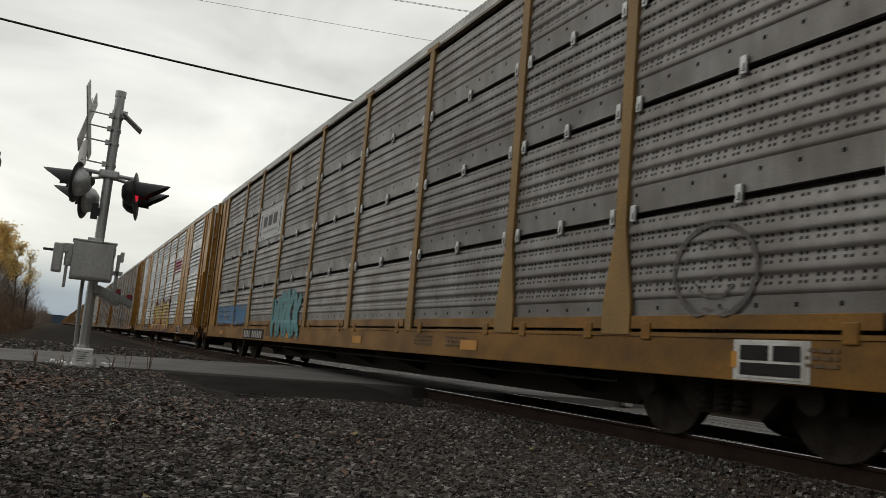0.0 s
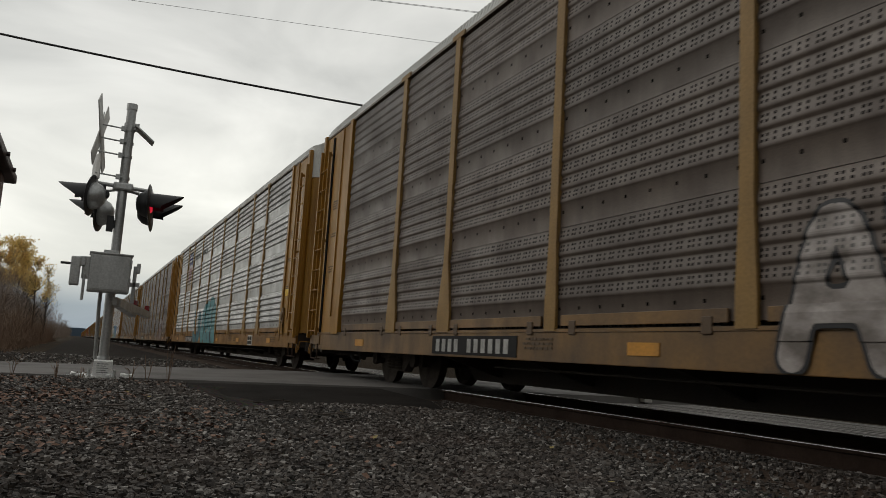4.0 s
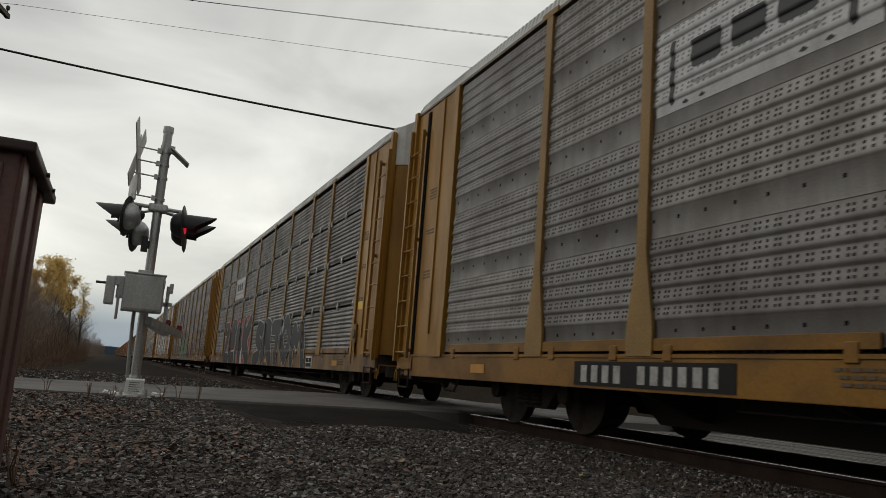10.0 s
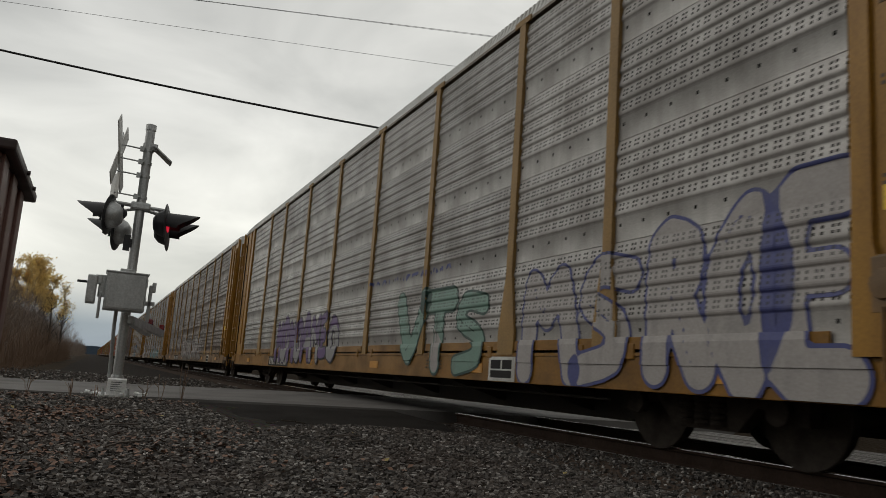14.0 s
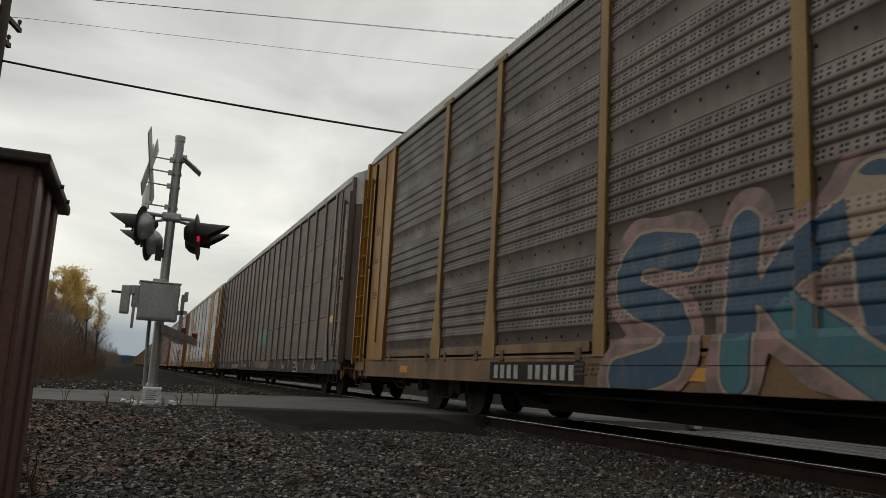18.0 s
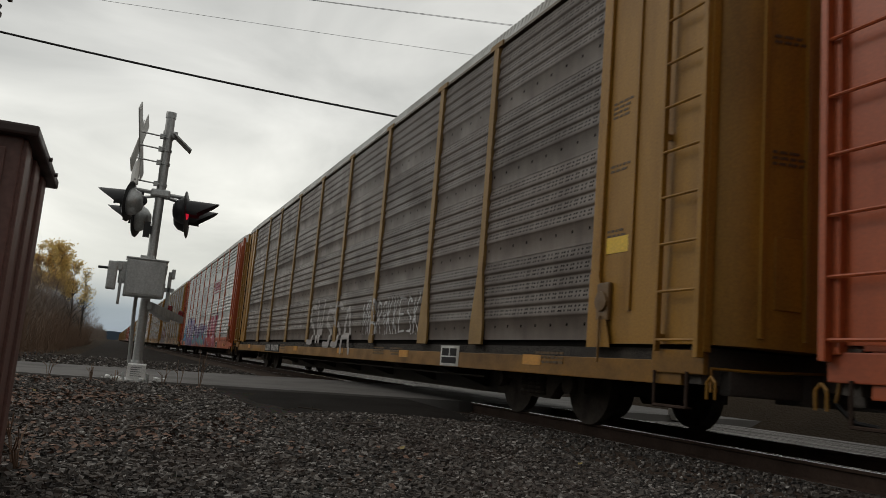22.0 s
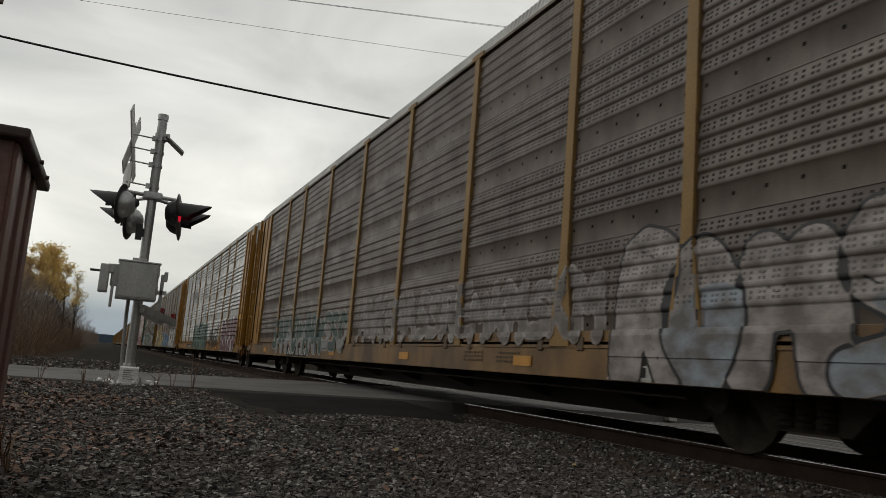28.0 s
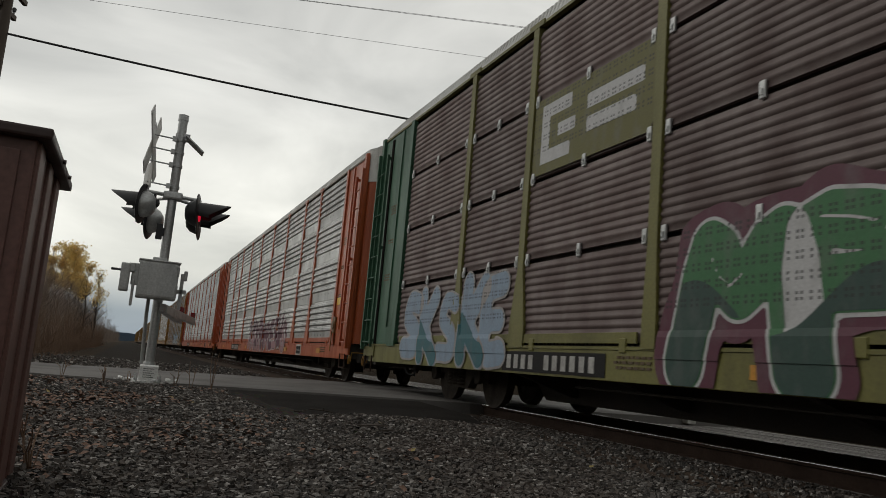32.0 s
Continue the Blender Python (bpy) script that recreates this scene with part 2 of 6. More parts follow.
RUST = worn("rusty_steel", (0.052, 0.034, 0.026), (0.030, 0.021, 0.017), 0.9, amount=0.8, gloss=0.12)
TANK = worn("rusty_brown_tank", (0.13, 0.075, 0.042), (0.06, 0.038, 0.026), 0.75, scale=6.0, stretch=(1, 1, 1), gloss=0.2)
# Paler than the rail: the glint along its foot is put into this colour.
FOOT_GLINT = worn("rubbed_foot_steel", (0.30, 0.29, 0.28), (0.10, 0.08, 0.07), 0.35, 0.8, 3.0, (1, 0.3, 1), amount=0.8, relief=0.03)
GALV = worn("galvanised_steel_tube", (0.50, 0.51, 0.505), (0.32, 0.32, 0.315), 0.42, 0.6, 6.0, amount=0.6, relief=0.05)
MATT_BLACK = worn("matt_black_enamel", (0.018, 0.018, 0.02), (0.04, 0.04, 0.04), 0.5, amount=0.4)
CASE = worn("brown_enamelled_steel", (0.185, 0.094, 0.080), (0.125, 0.066, 0.056), 0.5, amount=0.7, scale=2.0)
CASE_ROOF = worn("dark_brown_roof_steel", (0.055, 0.030, 0.026), (0.02, 0.014, 0.013), 0.5, amount=0.6)
WOOD = worn("weathered_timber", (0.085, 0.065, 0.05), (0.04, 0.032, 0.026), 0.85, stretch=(1, 1, 0.1), amount=0.8)
TIE = worn("oily_tie_timber", (0.055, 0.042, 0.034), (0.032, 0.026, 0.021), 0.9, amount=0.8, gloss=0.1)
WIRE = worn("black_cable", (0.012, 0.012, 0.012), (0.02, 0.02, 0.02), 0.6)
BARK = worn("grey_brown_bark", (0.075, 0.06, 0.048), (0.04, 0.032, 0.027), 0.9, amount=0.7)


def leaf_material():
    m, nt, b = shade("yellow_autumn_leaves", 0.6)
    geo = nt.nodes.new("ShaderNodeNewGeometry")
    c = blend(nt, geo.outputs["Random Per Island"], (0.92, 0.72, 0.26), (0.62, 0.44, 0.17))
    nt.links.new(c, b.inputs["Base Color"])
    tr = nt.nodes.new("ShaderNodeBsdfTranslucent")
    nt.links.new(c, tr.inputs["Color"])
    mix = nt.nodes.new("ShaderNodeMixShader")
    mix.inputs[0].default_value = 0.6
    nt.links.new(b.outputs["BSDF"], mix.inputs[1])
    nt.links.new(tr.outputs["BSDF"], mix.inputs[2])
    nt.links.new(mix.outputs["Shader"], nt.nodes["Material Output"].inputs["Surface"])
    return m


LEAF = leaf_material()
TWIGS = worn("bare_twig_thicket", (0.25, 0.198, 0.160), (0.155, 0.122, 0.10), 0.9, scale=0.3, stretch=(1, 1, 1))
RUSSET = worn("russet_undergrowth", (0.20, 0.128, 0.083), (0.12, 0.08, 0.055), 0.9, scale=0.5, stretch=(1, 1, 1))
ASPHALT = worn("worn_asphalt", (0.105, 0.097, 0.090), (0.060, 0.055, 0.050), 0.85, scale=0.8, stretch=(1, 1, 1), fine=120, relief=0.4)
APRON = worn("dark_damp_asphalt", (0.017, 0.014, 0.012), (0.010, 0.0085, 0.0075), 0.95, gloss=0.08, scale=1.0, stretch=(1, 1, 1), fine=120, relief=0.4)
CONCRETE = worn("pale_concrete", (0.32, 0.31, 0.29), (0.18, 0.17, 0.155), 0.85, scale=3.0, stretch=(1, 1, 1), fine=80, gloss=0.2)
PATH = worn("pale_trodden_stone", (0.33, 0.315, 0.30), (0.03, 0.026, 0.022), 0.95, scale=22.0, stretch=(1, 0.012, 1), fine=60, amount=0.95, lo=0.42, hi=0.56, gloss=0.05)
NOTICE = worn("clean_white_plate", (0.88, 0.88, 0.86), (0.7, 0.7, 0.68), 0.5, amount=0.4)


# ---- mesh helpers ----
class Mesh:
    """Vertices and faces gathered into one mesh."""

    def __init__(self):
        self.v, self.f = [], []

    def add(self, verts, faces):
        n = len(self.v)
        self.v += [tuple(p) for p in verts]
        self.f += [tuple(i + n for i in q) for q in faces]
        return self

    def box(self, x0, x1, y0, y1, z0, z1, c=0.0):
        """A box; c cuts its twelve edges back."""
        if c <= 0:
            v = [(x, y, z) for x in (x0, x1) for y in (y0, y1) for z in (z0, z1)]
            return self.add(v, [(0, 1, 3, 2), (4, 6, 7, 5), (0, 4, 5, 1), (2, 3, 7, 6), (0, 2, 6, 4), (1, 5, 7, 3)])
        bm = bmesh.new()
        bmesh.ops.create_cube(bm, size=1.0, matrix=Matrix.LocRotScale(((x0 + x1) / 2, (y0 + y1) / 2, (z0 + z1) / 2), None, (x1 - x0, y1 - y0, z1 - z0)))
        bmesh.ops.bevel(bm, geom=bm.edges[:], offset=c, segments=2, affect="EDGES", profile=0.6)
        bm.verts.index_update()
        self.add([p.co for p in bm.verts], [[p.index for p in q.verts] for q in bm.faces])
        bm.free()
        return self

    def tube(self, a, b, r0, r1=None, n=10, caps=True):
        a, b = Vector(a), Vector(b)
        r1 = r0 if r1 is None else r1
        q = (b - a).to_track_quat("Z", "Y")
        ring = [q @ Vector((math.cos(2 * math.pi * i / n), math.sin(2 * math.pi * i / n), 0)) for i in range(n)]
        v = [a + p * r0 for p in ring] + [b + p * r1 for p in ring]
        fs = [(i, (i + 1) % n, n + (i + 1) % n, n + i) for i in range(n)]
        if caps:
            fs += [tuple(range(n - 1, -1, -1)), tuple(range(n, 2 * n))]
        return self.add(v, fs)

    def bar(self, pts, r, n=6):
        for a, b in zip(pts, pts[1:]):
            self.tube(a, b, r, r, n)
        return self

    def sweep(self, outline, y0, y1):
        """A closed outline of (x, z) drawn out along y."""
        n = len(outline)
        v = [(x, y0, z) for x, z in outline] + [(x, y1, z) for x, z in outline]
        return self.add(v, [(i, n + i, n + (i + 1) % n, (i + 1) % n) for i in range(n)] + [tuple(range(n)), tuple(range(2 * n - 1, n - 1, -1))])

    def plate(self, outline, x0, x1):
        """A closed outline of (y, z) with the thickness x0 to x1."""
        n = len(outline)
        v = [(x0, y, z) for y, z in outline] + [(x1, y, z) for y, z in outline]
        return self.add(v, [(i, n + i, n + (i + 1) % n, (i + 1) % n) for i in range(n)] + [tuple(range(n)), tuple(range(2 * n - 1, n - 1, -1))])

    def lathe(self, prof, axis="Z", n=20, at=(0, 0, 0)):
        """A profile of (radius, height) turned round an axis."""
        v = []
        for r, h in prof:
            for i in range(n):
                a = 2 * math.pi * i / n
                p = (r * math.cos(a), r * math.sin(a), h)
                p = {"Z": p, "X": (p[2], p[0], p[1]), "Y": (p[0], p[2], p[1])}[axis]
                v.append((p[0] + at[0], p[1] + at[1], p[2] + at[2]))
        fs = [(k * n + i, k * n + (i + 1) % n, (k + 1) * n + (i + 1) % n, (k + 1) * n + i) for k in range(len(prof) - 1) for i in range(n)]
        return self.add(v, fs + [tuple(range(n - 1, -1, -1)), tuple(range((len(prof) - 1) * n, len(prof) * n))])

    def moved(self, m):
        self.v = [tuple(m @ Vector(p)) for p in self.v]
        return self

    def data(self, name, mat, smooth=False):
        me = bpy.data.meshes.new(name)
        me.from_pydata(self.v, [], self.f)
        bm = bmesh.new()
        bm.from_mesh(me)
        bmesh.ops.recalc_face_normals(bm, faces=bm.faces)
        bm.to_mesh(me)
        bm.free()
        me.materials.append(mat)
        if smooth:
            me.polygons.foreach_set("use_smooth", [True] * len(me.polygons))
            me.set_sharp_from_angle(angle=radians(38))
        return me


def thing(name, label, category, at=(0, 0, 0), group="", kind="", turn=0.0):
    ob = new(name)
    ob.empty_display_size = 0.1
    ob.matrix_basis = pose(*at, 0, 0, turn)
    return tagged(ob, label, category, group, kind)


def part(name, mesh, mat, parent, label="", smooth=False):
    me = mesh.data(name, mat, smooth) if isinstance(mesh, Mesh) else mesh
    ob = new(name, me)
    ob.parent = parent
    if label:
        ob["label"] = label
    return ob


def solid(name, mesh, mat, label, category="", kind="", group="", smooth=False):
    return tagged(new(name, mesh.data(name, mat, smooth)), label, category, group, kind)


def wobble(x, y, s, seed=0.0):
    return noise.noise(Vector((x * s + seed, y * s, seed)))


# ---- ground, road, track ----
def ground_height(x, y):
    """Gravel rises towards the road; past the road the shoulder lies a little below the rails."""
    near = -0.36 + 0.22 * min(max((y - 3.0) / 8.5, 0.0), 1.0)
    h = near if y < 18.5 else -0.30
    if 11.5 < y < 18.5:
        h = -0.16
    if 4.2 < x < 7.5:
        h = RAIL - 0.168 if x > 4.7 else RAIL - 0.168 - 0.2 * (4.7 - x)
    if x >= 7.5:
        h = RAIL - 0.22
    if x > 10.7:
        h = RAIL - 0.2 + min(1.9, max(0.0, x - 11.0) * 0.4)
    if x < -3 and y > 18.5:
        h = -0.45
    if y < 11.5 and x < 4.2:
        h += 0.035 * wobble(x, y, 0.9, 3.0) + 0.05 * math.exp(-((x - 3.2) ** 2 / 1.2 + (y - 8.0) ** 2 / 3.0))
        if 1.7 < x and y > 8.9:
            h -= 0.07
    return h


def ground_sheet():
    xs = np.concatenate([[-2500, -800, -300, -120, -60, -35, -20, -12], np.arange(-8, 13.01, 0.3), [16, 22, 35, 60, 120, 300, 800, 2500]])
    ys = np.concatenate([[-2500, -600, -150, -50, -20, -8, -3], np.arange(0, 20.01, 0.3), [23, 28, 36, 50, 75, 110, 160, 240, 400, 700, 1300, 2500, 4000]])
    v = [(x, y, ground_height(x, y)) for x in xs for y in ys]
    n = len(ys)
    return Mesh().add(v, [(i * n + j, (i + 1) * n + j, (i + 1) * n + j + 1, i * n + j + 1) for i in range(len(xs) - 1) for j in range(n - 1)])


def ground_material():
    m, nt, b = shade("gravel_and_dry_grass", 0.95)
    b.inputs["Specular IOR Level"].default_value = 0.05
    co = nt.nodes.new("ShaderNodeTexCoord")
    sep = nt.nodes.new("ShaderNodeSeparateXYZ")
    nt.links.new(co.outputs["Object"], sep.inputs[0])
    vor = node(nt, "TexVoronoi", Scale=22.0)
    nt.links.new(co.outputs["Object"], vor.inputs["Vector"])
    stones = blend(nt, step(nt, grain(nt, 0.7), 0.35, 0.7), (0.060, 0.054, 0.049), (0.038, 0.032, 0.028))
    stones = blend(nt, 0.6, stones, vor.outputs["Color"], "MULTIPLY")
    grass = blend(nt, step(nt, grain(nt, 0.25), 0.35, 0.7), (0.046, 0.033, 0.021), (0.022, 0.016, 0.011))
    far = calc(nt, "GREATER_THAN", sep.outputs["X"], 10.6)
    left = calc(nt, "MULTIPLY", calc(nt, "LESS_THAN", sep.outputs["X"], -1.2), calc(nt, "GREATER_THAN", sep.outputs["Y"], 18.6))
    bed = calc(nt, "MULTIPLY", calc(nt, "GREATER_THAN", sep.outputs["X"], 4.25), calc(nt, "LESS_THAN", sep.outputs["X"], 8.2))
    beyond = calc(nt, "GREATER_THAN", sep.outputs["Y"], 18.3)
    stones = blend(nt, calc(nt, "MULTIPLY", beyond, 0.6), stones, (0.020, 0.016, 0.013))
    c = blend(nt, bed, stones, (0.058, 0.043, 0.034))
    c = blend(nt, calc(nt, "MAXIMUM", far, left), c, grass)
    nt.links.new(c, b.inputs["Base Color"])
    bump(nt, b, vor.outputs["Distance"], 0.8, 0.02)
    return m


GROUND = ground_material()
solid("ground", ground_sheet(), GROUND, "dark grey crushed stone and dry grass beside the track", "ground", "structure")

road = Mesh()
rows_x = [-120, -40, -15, -6, -3, -1, 1, 2.5, 4.0, 5.2, 7.2, 9, 14, 40, 120]


def road_height(x):
    return RAIL if x >= 4.6 else RAIL - 0.005 - (0.14 + RAIL) * min(1.0, (4.6 - x) / 5.0)


def road_near(x):
    return 12.9 - 0.26 * max(x, -6) if x < 5 else 11.6


v, fs = [], []
for x in rows_x:
    v += [(x, road_near(x), road_height(x)), (x, 18.2, road_height(x)), (x, 18.35, road_height(x) - 0.25), (x, road_near(x) - 0.12, road_height(x) - 0.25)]
for i in range(len(rows_x) - 1):
    for j in range(4):
        fs.append((i * 4 + j, i * 4 + 4 + j, i * 4 + 4 + (j + 1) % 4, i * 4 + (j + 1) % 4))
road.add(v, fs)
solid("road", road, ASPHALT, "worn grey asphalt road across the tracks", "road", "structure")
apron = Mesh()
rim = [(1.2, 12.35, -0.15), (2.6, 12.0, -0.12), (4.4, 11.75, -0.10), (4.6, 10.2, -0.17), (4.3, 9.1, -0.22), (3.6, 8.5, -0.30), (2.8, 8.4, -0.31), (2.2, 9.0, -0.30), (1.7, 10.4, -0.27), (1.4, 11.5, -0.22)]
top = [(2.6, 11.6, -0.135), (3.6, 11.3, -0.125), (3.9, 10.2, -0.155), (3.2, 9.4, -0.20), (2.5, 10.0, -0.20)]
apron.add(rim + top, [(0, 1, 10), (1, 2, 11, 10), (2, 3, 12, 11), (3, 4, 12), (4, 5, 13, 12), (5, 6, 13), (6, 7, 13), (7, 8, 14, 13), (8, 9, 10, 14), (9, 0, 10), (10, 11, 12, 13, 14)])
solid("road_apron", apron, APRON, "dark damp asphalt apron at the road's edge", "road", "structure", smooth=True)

for k, side in enumerate((-0.755, 0.755)):
    rail = thing("rail", "rusty steel rail with a polished running surface", "rail", (TRACK + side, 0, RAIL), "rails of the track")
    part("rail_web", Mesh().sweep([(-0.07, -0.175), (0.07, -0.175), (0.06, -0.155), (0.012, -0.14), (0.012, -0.045), (0.035, -0.035), (0.035, -0.006), (-0.035, -0.006), (-0.035, -0.035), (-0.012, -0.045), (-0.012, -0.14), (-0.06, -0.155)], -60, 900), RUST, rail)
    part("rail_head", Mesh().sweep([(-0.0355, -0.009), (0.0355, -0.009), (0.034, -0.004), (0.022, 0.0), (-0.022, 0.0), (-0.034, -0.004)], -60, 900), STEEL, rail, "polished running surface")
    # Thin pale strips paint the light caught by the foot's edges.
    for x in (-0.078, 0.071):
        part("rail_foot", Mesh().box(x, x + 0.007, -60, 400, -0.172, -0.160), FOOT_GLINT, rail, "rubbed edge of the rail's foot")
shelf = Mesh().sweep([(7.35, -0.5), (7.5, RAIL - 0.13), (10.6, RAIL - 0.10), (10.9, -0.5)], -60, 400)
solid("gravel_path", shelf, PATH, "pale crushed stone service path beyond the track", "path", "structure")
tie = Mesh().box(-1.3, 1.3, -0.115, 0.115, -0.36, -0.163, 0.012).data("tie", TIE)
bed = thing("track_bed", "oily timber ties under the rails", "track", (TRACK, 0, RAIL), kind="structure")
for i in range(130):
    ob = new("tie", tie)
    ob.parent = bed
    ob.matrix_basis = pose(random.uniform(-0.03, 0.03), -4 + i * 0.52, random.uniform(-0.008, 0.004), 0, 0, random.uniform(-1.2, 1.2))


# ---- the train ----
HALF, TAIL, W = 13.78, 0.17, 1.58
SILL0, SILL1, TIER0, TIER = 0.46, 0.80, 0.86, 1.06
EAVE = TIER0 + 4 * TIER + 0.06
BAYS = [2.83, 2.05] + [2.77] * 5 + [2.05, 2.83]
EDGES = [sum(BAYS[:i]) - sum(BAYS) / 2 for i in range(10)]


RIB_U = (0.0, 0.05, 0.13, 0.22, 0.32, 0.50, 0.75, 0.90, 1.0)
RIB_D = (0.0, 0.005, 0.024, 0.033, 0.034, 0.025, 0.011, 0.003, 0.0)


def rib_depth(z):
    """How far the sheet stands out at the height z of a panel: a flat foot, then five rounded ribs."""
    if z < 0.25:
        return 0.0
    return float(np.interp(((z - 0.25) % 0.158) / 0.158, RIB_U, RIB_D))


RIBS = [0.0, 0.02] + [0.25 + 0.158 * k + 0.158 * u for k in range(5) for u in RIB_U[1:]] + [1.054]


def panel_mesh(width, mat, deep=1.0):
    prof = [(-deep * rib_depth(min(z, 1.0399)), z) for z in RIBS]
    return Mesh().sweep(prof + [(0.05, 1.054), (0.05, 0.0)], -width / 2 + 0.05, width / 2 - 0.05).data("side_panel", mat, True)


def split_mesh(width, mat, broad=False):
    """A panel of finer ribs, with a dark slot left above it; the broad kind has five soft ribs."""
    if broad:
        prof = [(-0.55 * rib_depth(min(z, 1.0399)), z * 0.948) for z in RIBS]
        return Mesh().sweep(prof + [(0.05, 1.0), (0.05, 0.0)], -width / 2 + 0.05, width / 2 - 0.05).data("side_panel", mat, True)
    prof = [(0.0, 0.0)]
    z = 0.05
    while z < 0.97:
        prof += [(0.0, z), (-0.012, z + 0.016), (-0.018, z + 0.034), (-0.016, z + 0.050), (-0.004, z + 0.066)]
        z += 0.094
    return Mesh().sweep(prof + [(0.0, 1.0), (0.05, 1.0), (0.05, 0.0)], -width / 2 + 0.05, width / 2 - 0.05).data("side_panel", mat, True)


def clasp_mesh():
    return Mesh().box(-0.03, 0.0, -0.035, 0.035, -0.06, 0.10, 0.01).box(-0.045, -0.03, -0.012, 0.012, -0.03, 0.03).data("clasp", GALV)


def hole_sheet(width):
    """Flat sheet with a field of punched holes in its upper part."""
    return Mesh().box(0, 0.05, -width / 2 + 0.05, width / 2 - 0.05, 0, 1.045).data("side_panel", BROWN_HOLES)


def post_mesh(foot, mat):
    z0, z1 = SILL1 - 0.005, EAVE - 0.02
    m = Mesh().plate([(-foot, z0), (foot, z0), (foot, z0 + 0.28), (0.075, z0 + 1.0), (0.075, z1), (-0.075, z1), (-0.075, z0 + 1.0), (-foot, z0 + 0.28)], -W, -W + 0.035)
    m.box(-W + 0.035, -W + 0.12, -0.075, -0.055, z0 + 0.3, z1)
    m.box(-W + 0.035, -W + 0.12, 0.055, 0.075, z0 + 0.3, z1)
    m.plate([(-0.2, z1 - 0.02), (0.2, z1 - 0.02), (0.2, z1 + 0.06), (-0.2, z1 + 0.06)], -W - 0.004, -W + 0.02)
    return m.data("post", mat)


def roof_mesh():
    """Corrugated roof: steep flanks, a flat crown, and ends that fall away."""
    prof = [(-W + 0.02, EAVE), (-W + 0.09, EAVE + 0.20), (-W + 0.40, EAVE + 0.36), (-0.6, EAVE + 0.44), (0.6, EAVE + 0.44), (W - 0.40, EAVE + 0.36), (W - 0.09, EAVE + 0.20), (W - 0.02, EAVE)]
    ys = []
    y = -HALF + TAIL + 0.12
    while y < HALF - 0.12:
        ys += [(y, 0.0), (y + 0.035, 0.0), (y + 0.05, 0.022), (y + 0.095, 0.022)]
        y += 0.11
    v = []
    for y, up in ys:
        fall = max(0.0, abs(y) - (HALF - 1.5)) ** 2 * 0.10
        for x, z in prof:
            k = 1.0 + (up if z > EAVE + 0.01 else 0) * 0.35
            v.append((x * k, y, EAVE + (z - EAVE) * (1 - fall) + up * (z > EAVE + 0.01)))
    n = len(prof)
    fs = [(i * n + j, i * n + j + 1, (i + 1) * n + j + 1, (i + 1) * n + j) for i in range(len(ys) - 1) for j in range(n - 1)]
    fs += [tuple(range(n)), tuple(range((len(ys) - 1) * n, len(ys) * n))]
    return Mesh().add(v, fs).data("roof", ROOF)


def ladder_mesh(mat, z0=0.75, z1=4.75):
    """Side ladder: two flat stiles, round rungs that stand off the corner post."""
    m = Mesh().box(-W - 0.075, -W - 0.02, -0.30, -0.265, z0, z1, 0.006).box(-W - 0.09, -W - 0.015, 0.25, 0.31, z0 - 0.05, z1 + 0.1, 0.006)
    k = z0 + 0.10
    while k < z1:
        m.tube((-W - 0.062, -0.27, k), (-W - 0.062, 0.26, k), 0.014, n=6)
        k += 0.44
    for z in (z0 + 0.1, (z0 + z1) / 2, z1 - 0.1):
        m.box(-W - 0.025, -W + 0.06, -0.295, -0.265, z, z + 0.06).box(-W - 0.02, -W + 0.06, 0.26, 0.30, z, z + 0.06)
    return m.data("ladder", mat)


DOOR_X = (-1.53, -1.49, -1.38, -1.18, -0.80, -0.40, -0.02)
DOOR_Y = (0.0, 0.10, 0.22, 0.32, 0.40, 0.44, 0.45)


def door_y(x):
    return float(np.interp(x, DOOR_X, DOOR_Y))


def door_mesh(mat):
    """Curved end doors, closed, that bow out past the corner posts."""
    pts = [(x, y) for x, y in zip(DOOR_X, DOOR_Y)]
    outer = [(x, y) for x, y in pts] + [(-x, y) for x, y in reversed(pts)]
    v = [(x, y, z) for z in (SILL1 + 0.02, EAVE + 0.12) for x, y in outer]
    n = len(outer)
    m = Mesh().add(v, [(i, (i + 1) % n, n + (i + 1) % n, n + i) for i in range(n)] + [tuple(range(n)), tuple(range(2 * n - 1, n - 1, -1))])
    return m.data("end_door", mat, True)


def crown(x):
    """How high the door's arched top stands over the eave at x."""
    return float(np.interp(abs(x), (0.6, 1.2, 1.5, 1.6), (0.36, 0.30, 0.14, 0.05)))


def sheet_mesh(mat, short=0.0):
    """End sheet between the last bay and the corner, with its two folded stiffeners."""
    w = HALF - EDGES[9] - short
    m = Mesh().box(-W + 0.03, -W + 0.07, 0.0, w - 0.02, SILL1 + 0.02, EAVE)
    m.box(-W - 0.01, -W + 0.03, 0.0, 0.16, SILL1 + 0.02, EAVE, 0.008)
    m.box(-W + 0.005, -W + 0.03, 0.62, 0.68, SILL1 + 0.35, EAVE - 0.05)
    m.box(-W - 0.03, -W + 0.05, w - 0.14, w, SILL1 - 0.05, EAVE + 0.05, 0.01)
    m.plate([(0.0, SILL1 - 0.02), (0.42, SILL1 - 0.02), (0.30, SILL1 + 0.35), (0.16, SILL1 + 0.75), (0.0, SILL1 + 0.75)], -W - 0.018, -W - 0.010)
    return m.data("end_sheet", mat)


WHEEL, CYLINDER = 0.42, -6.05


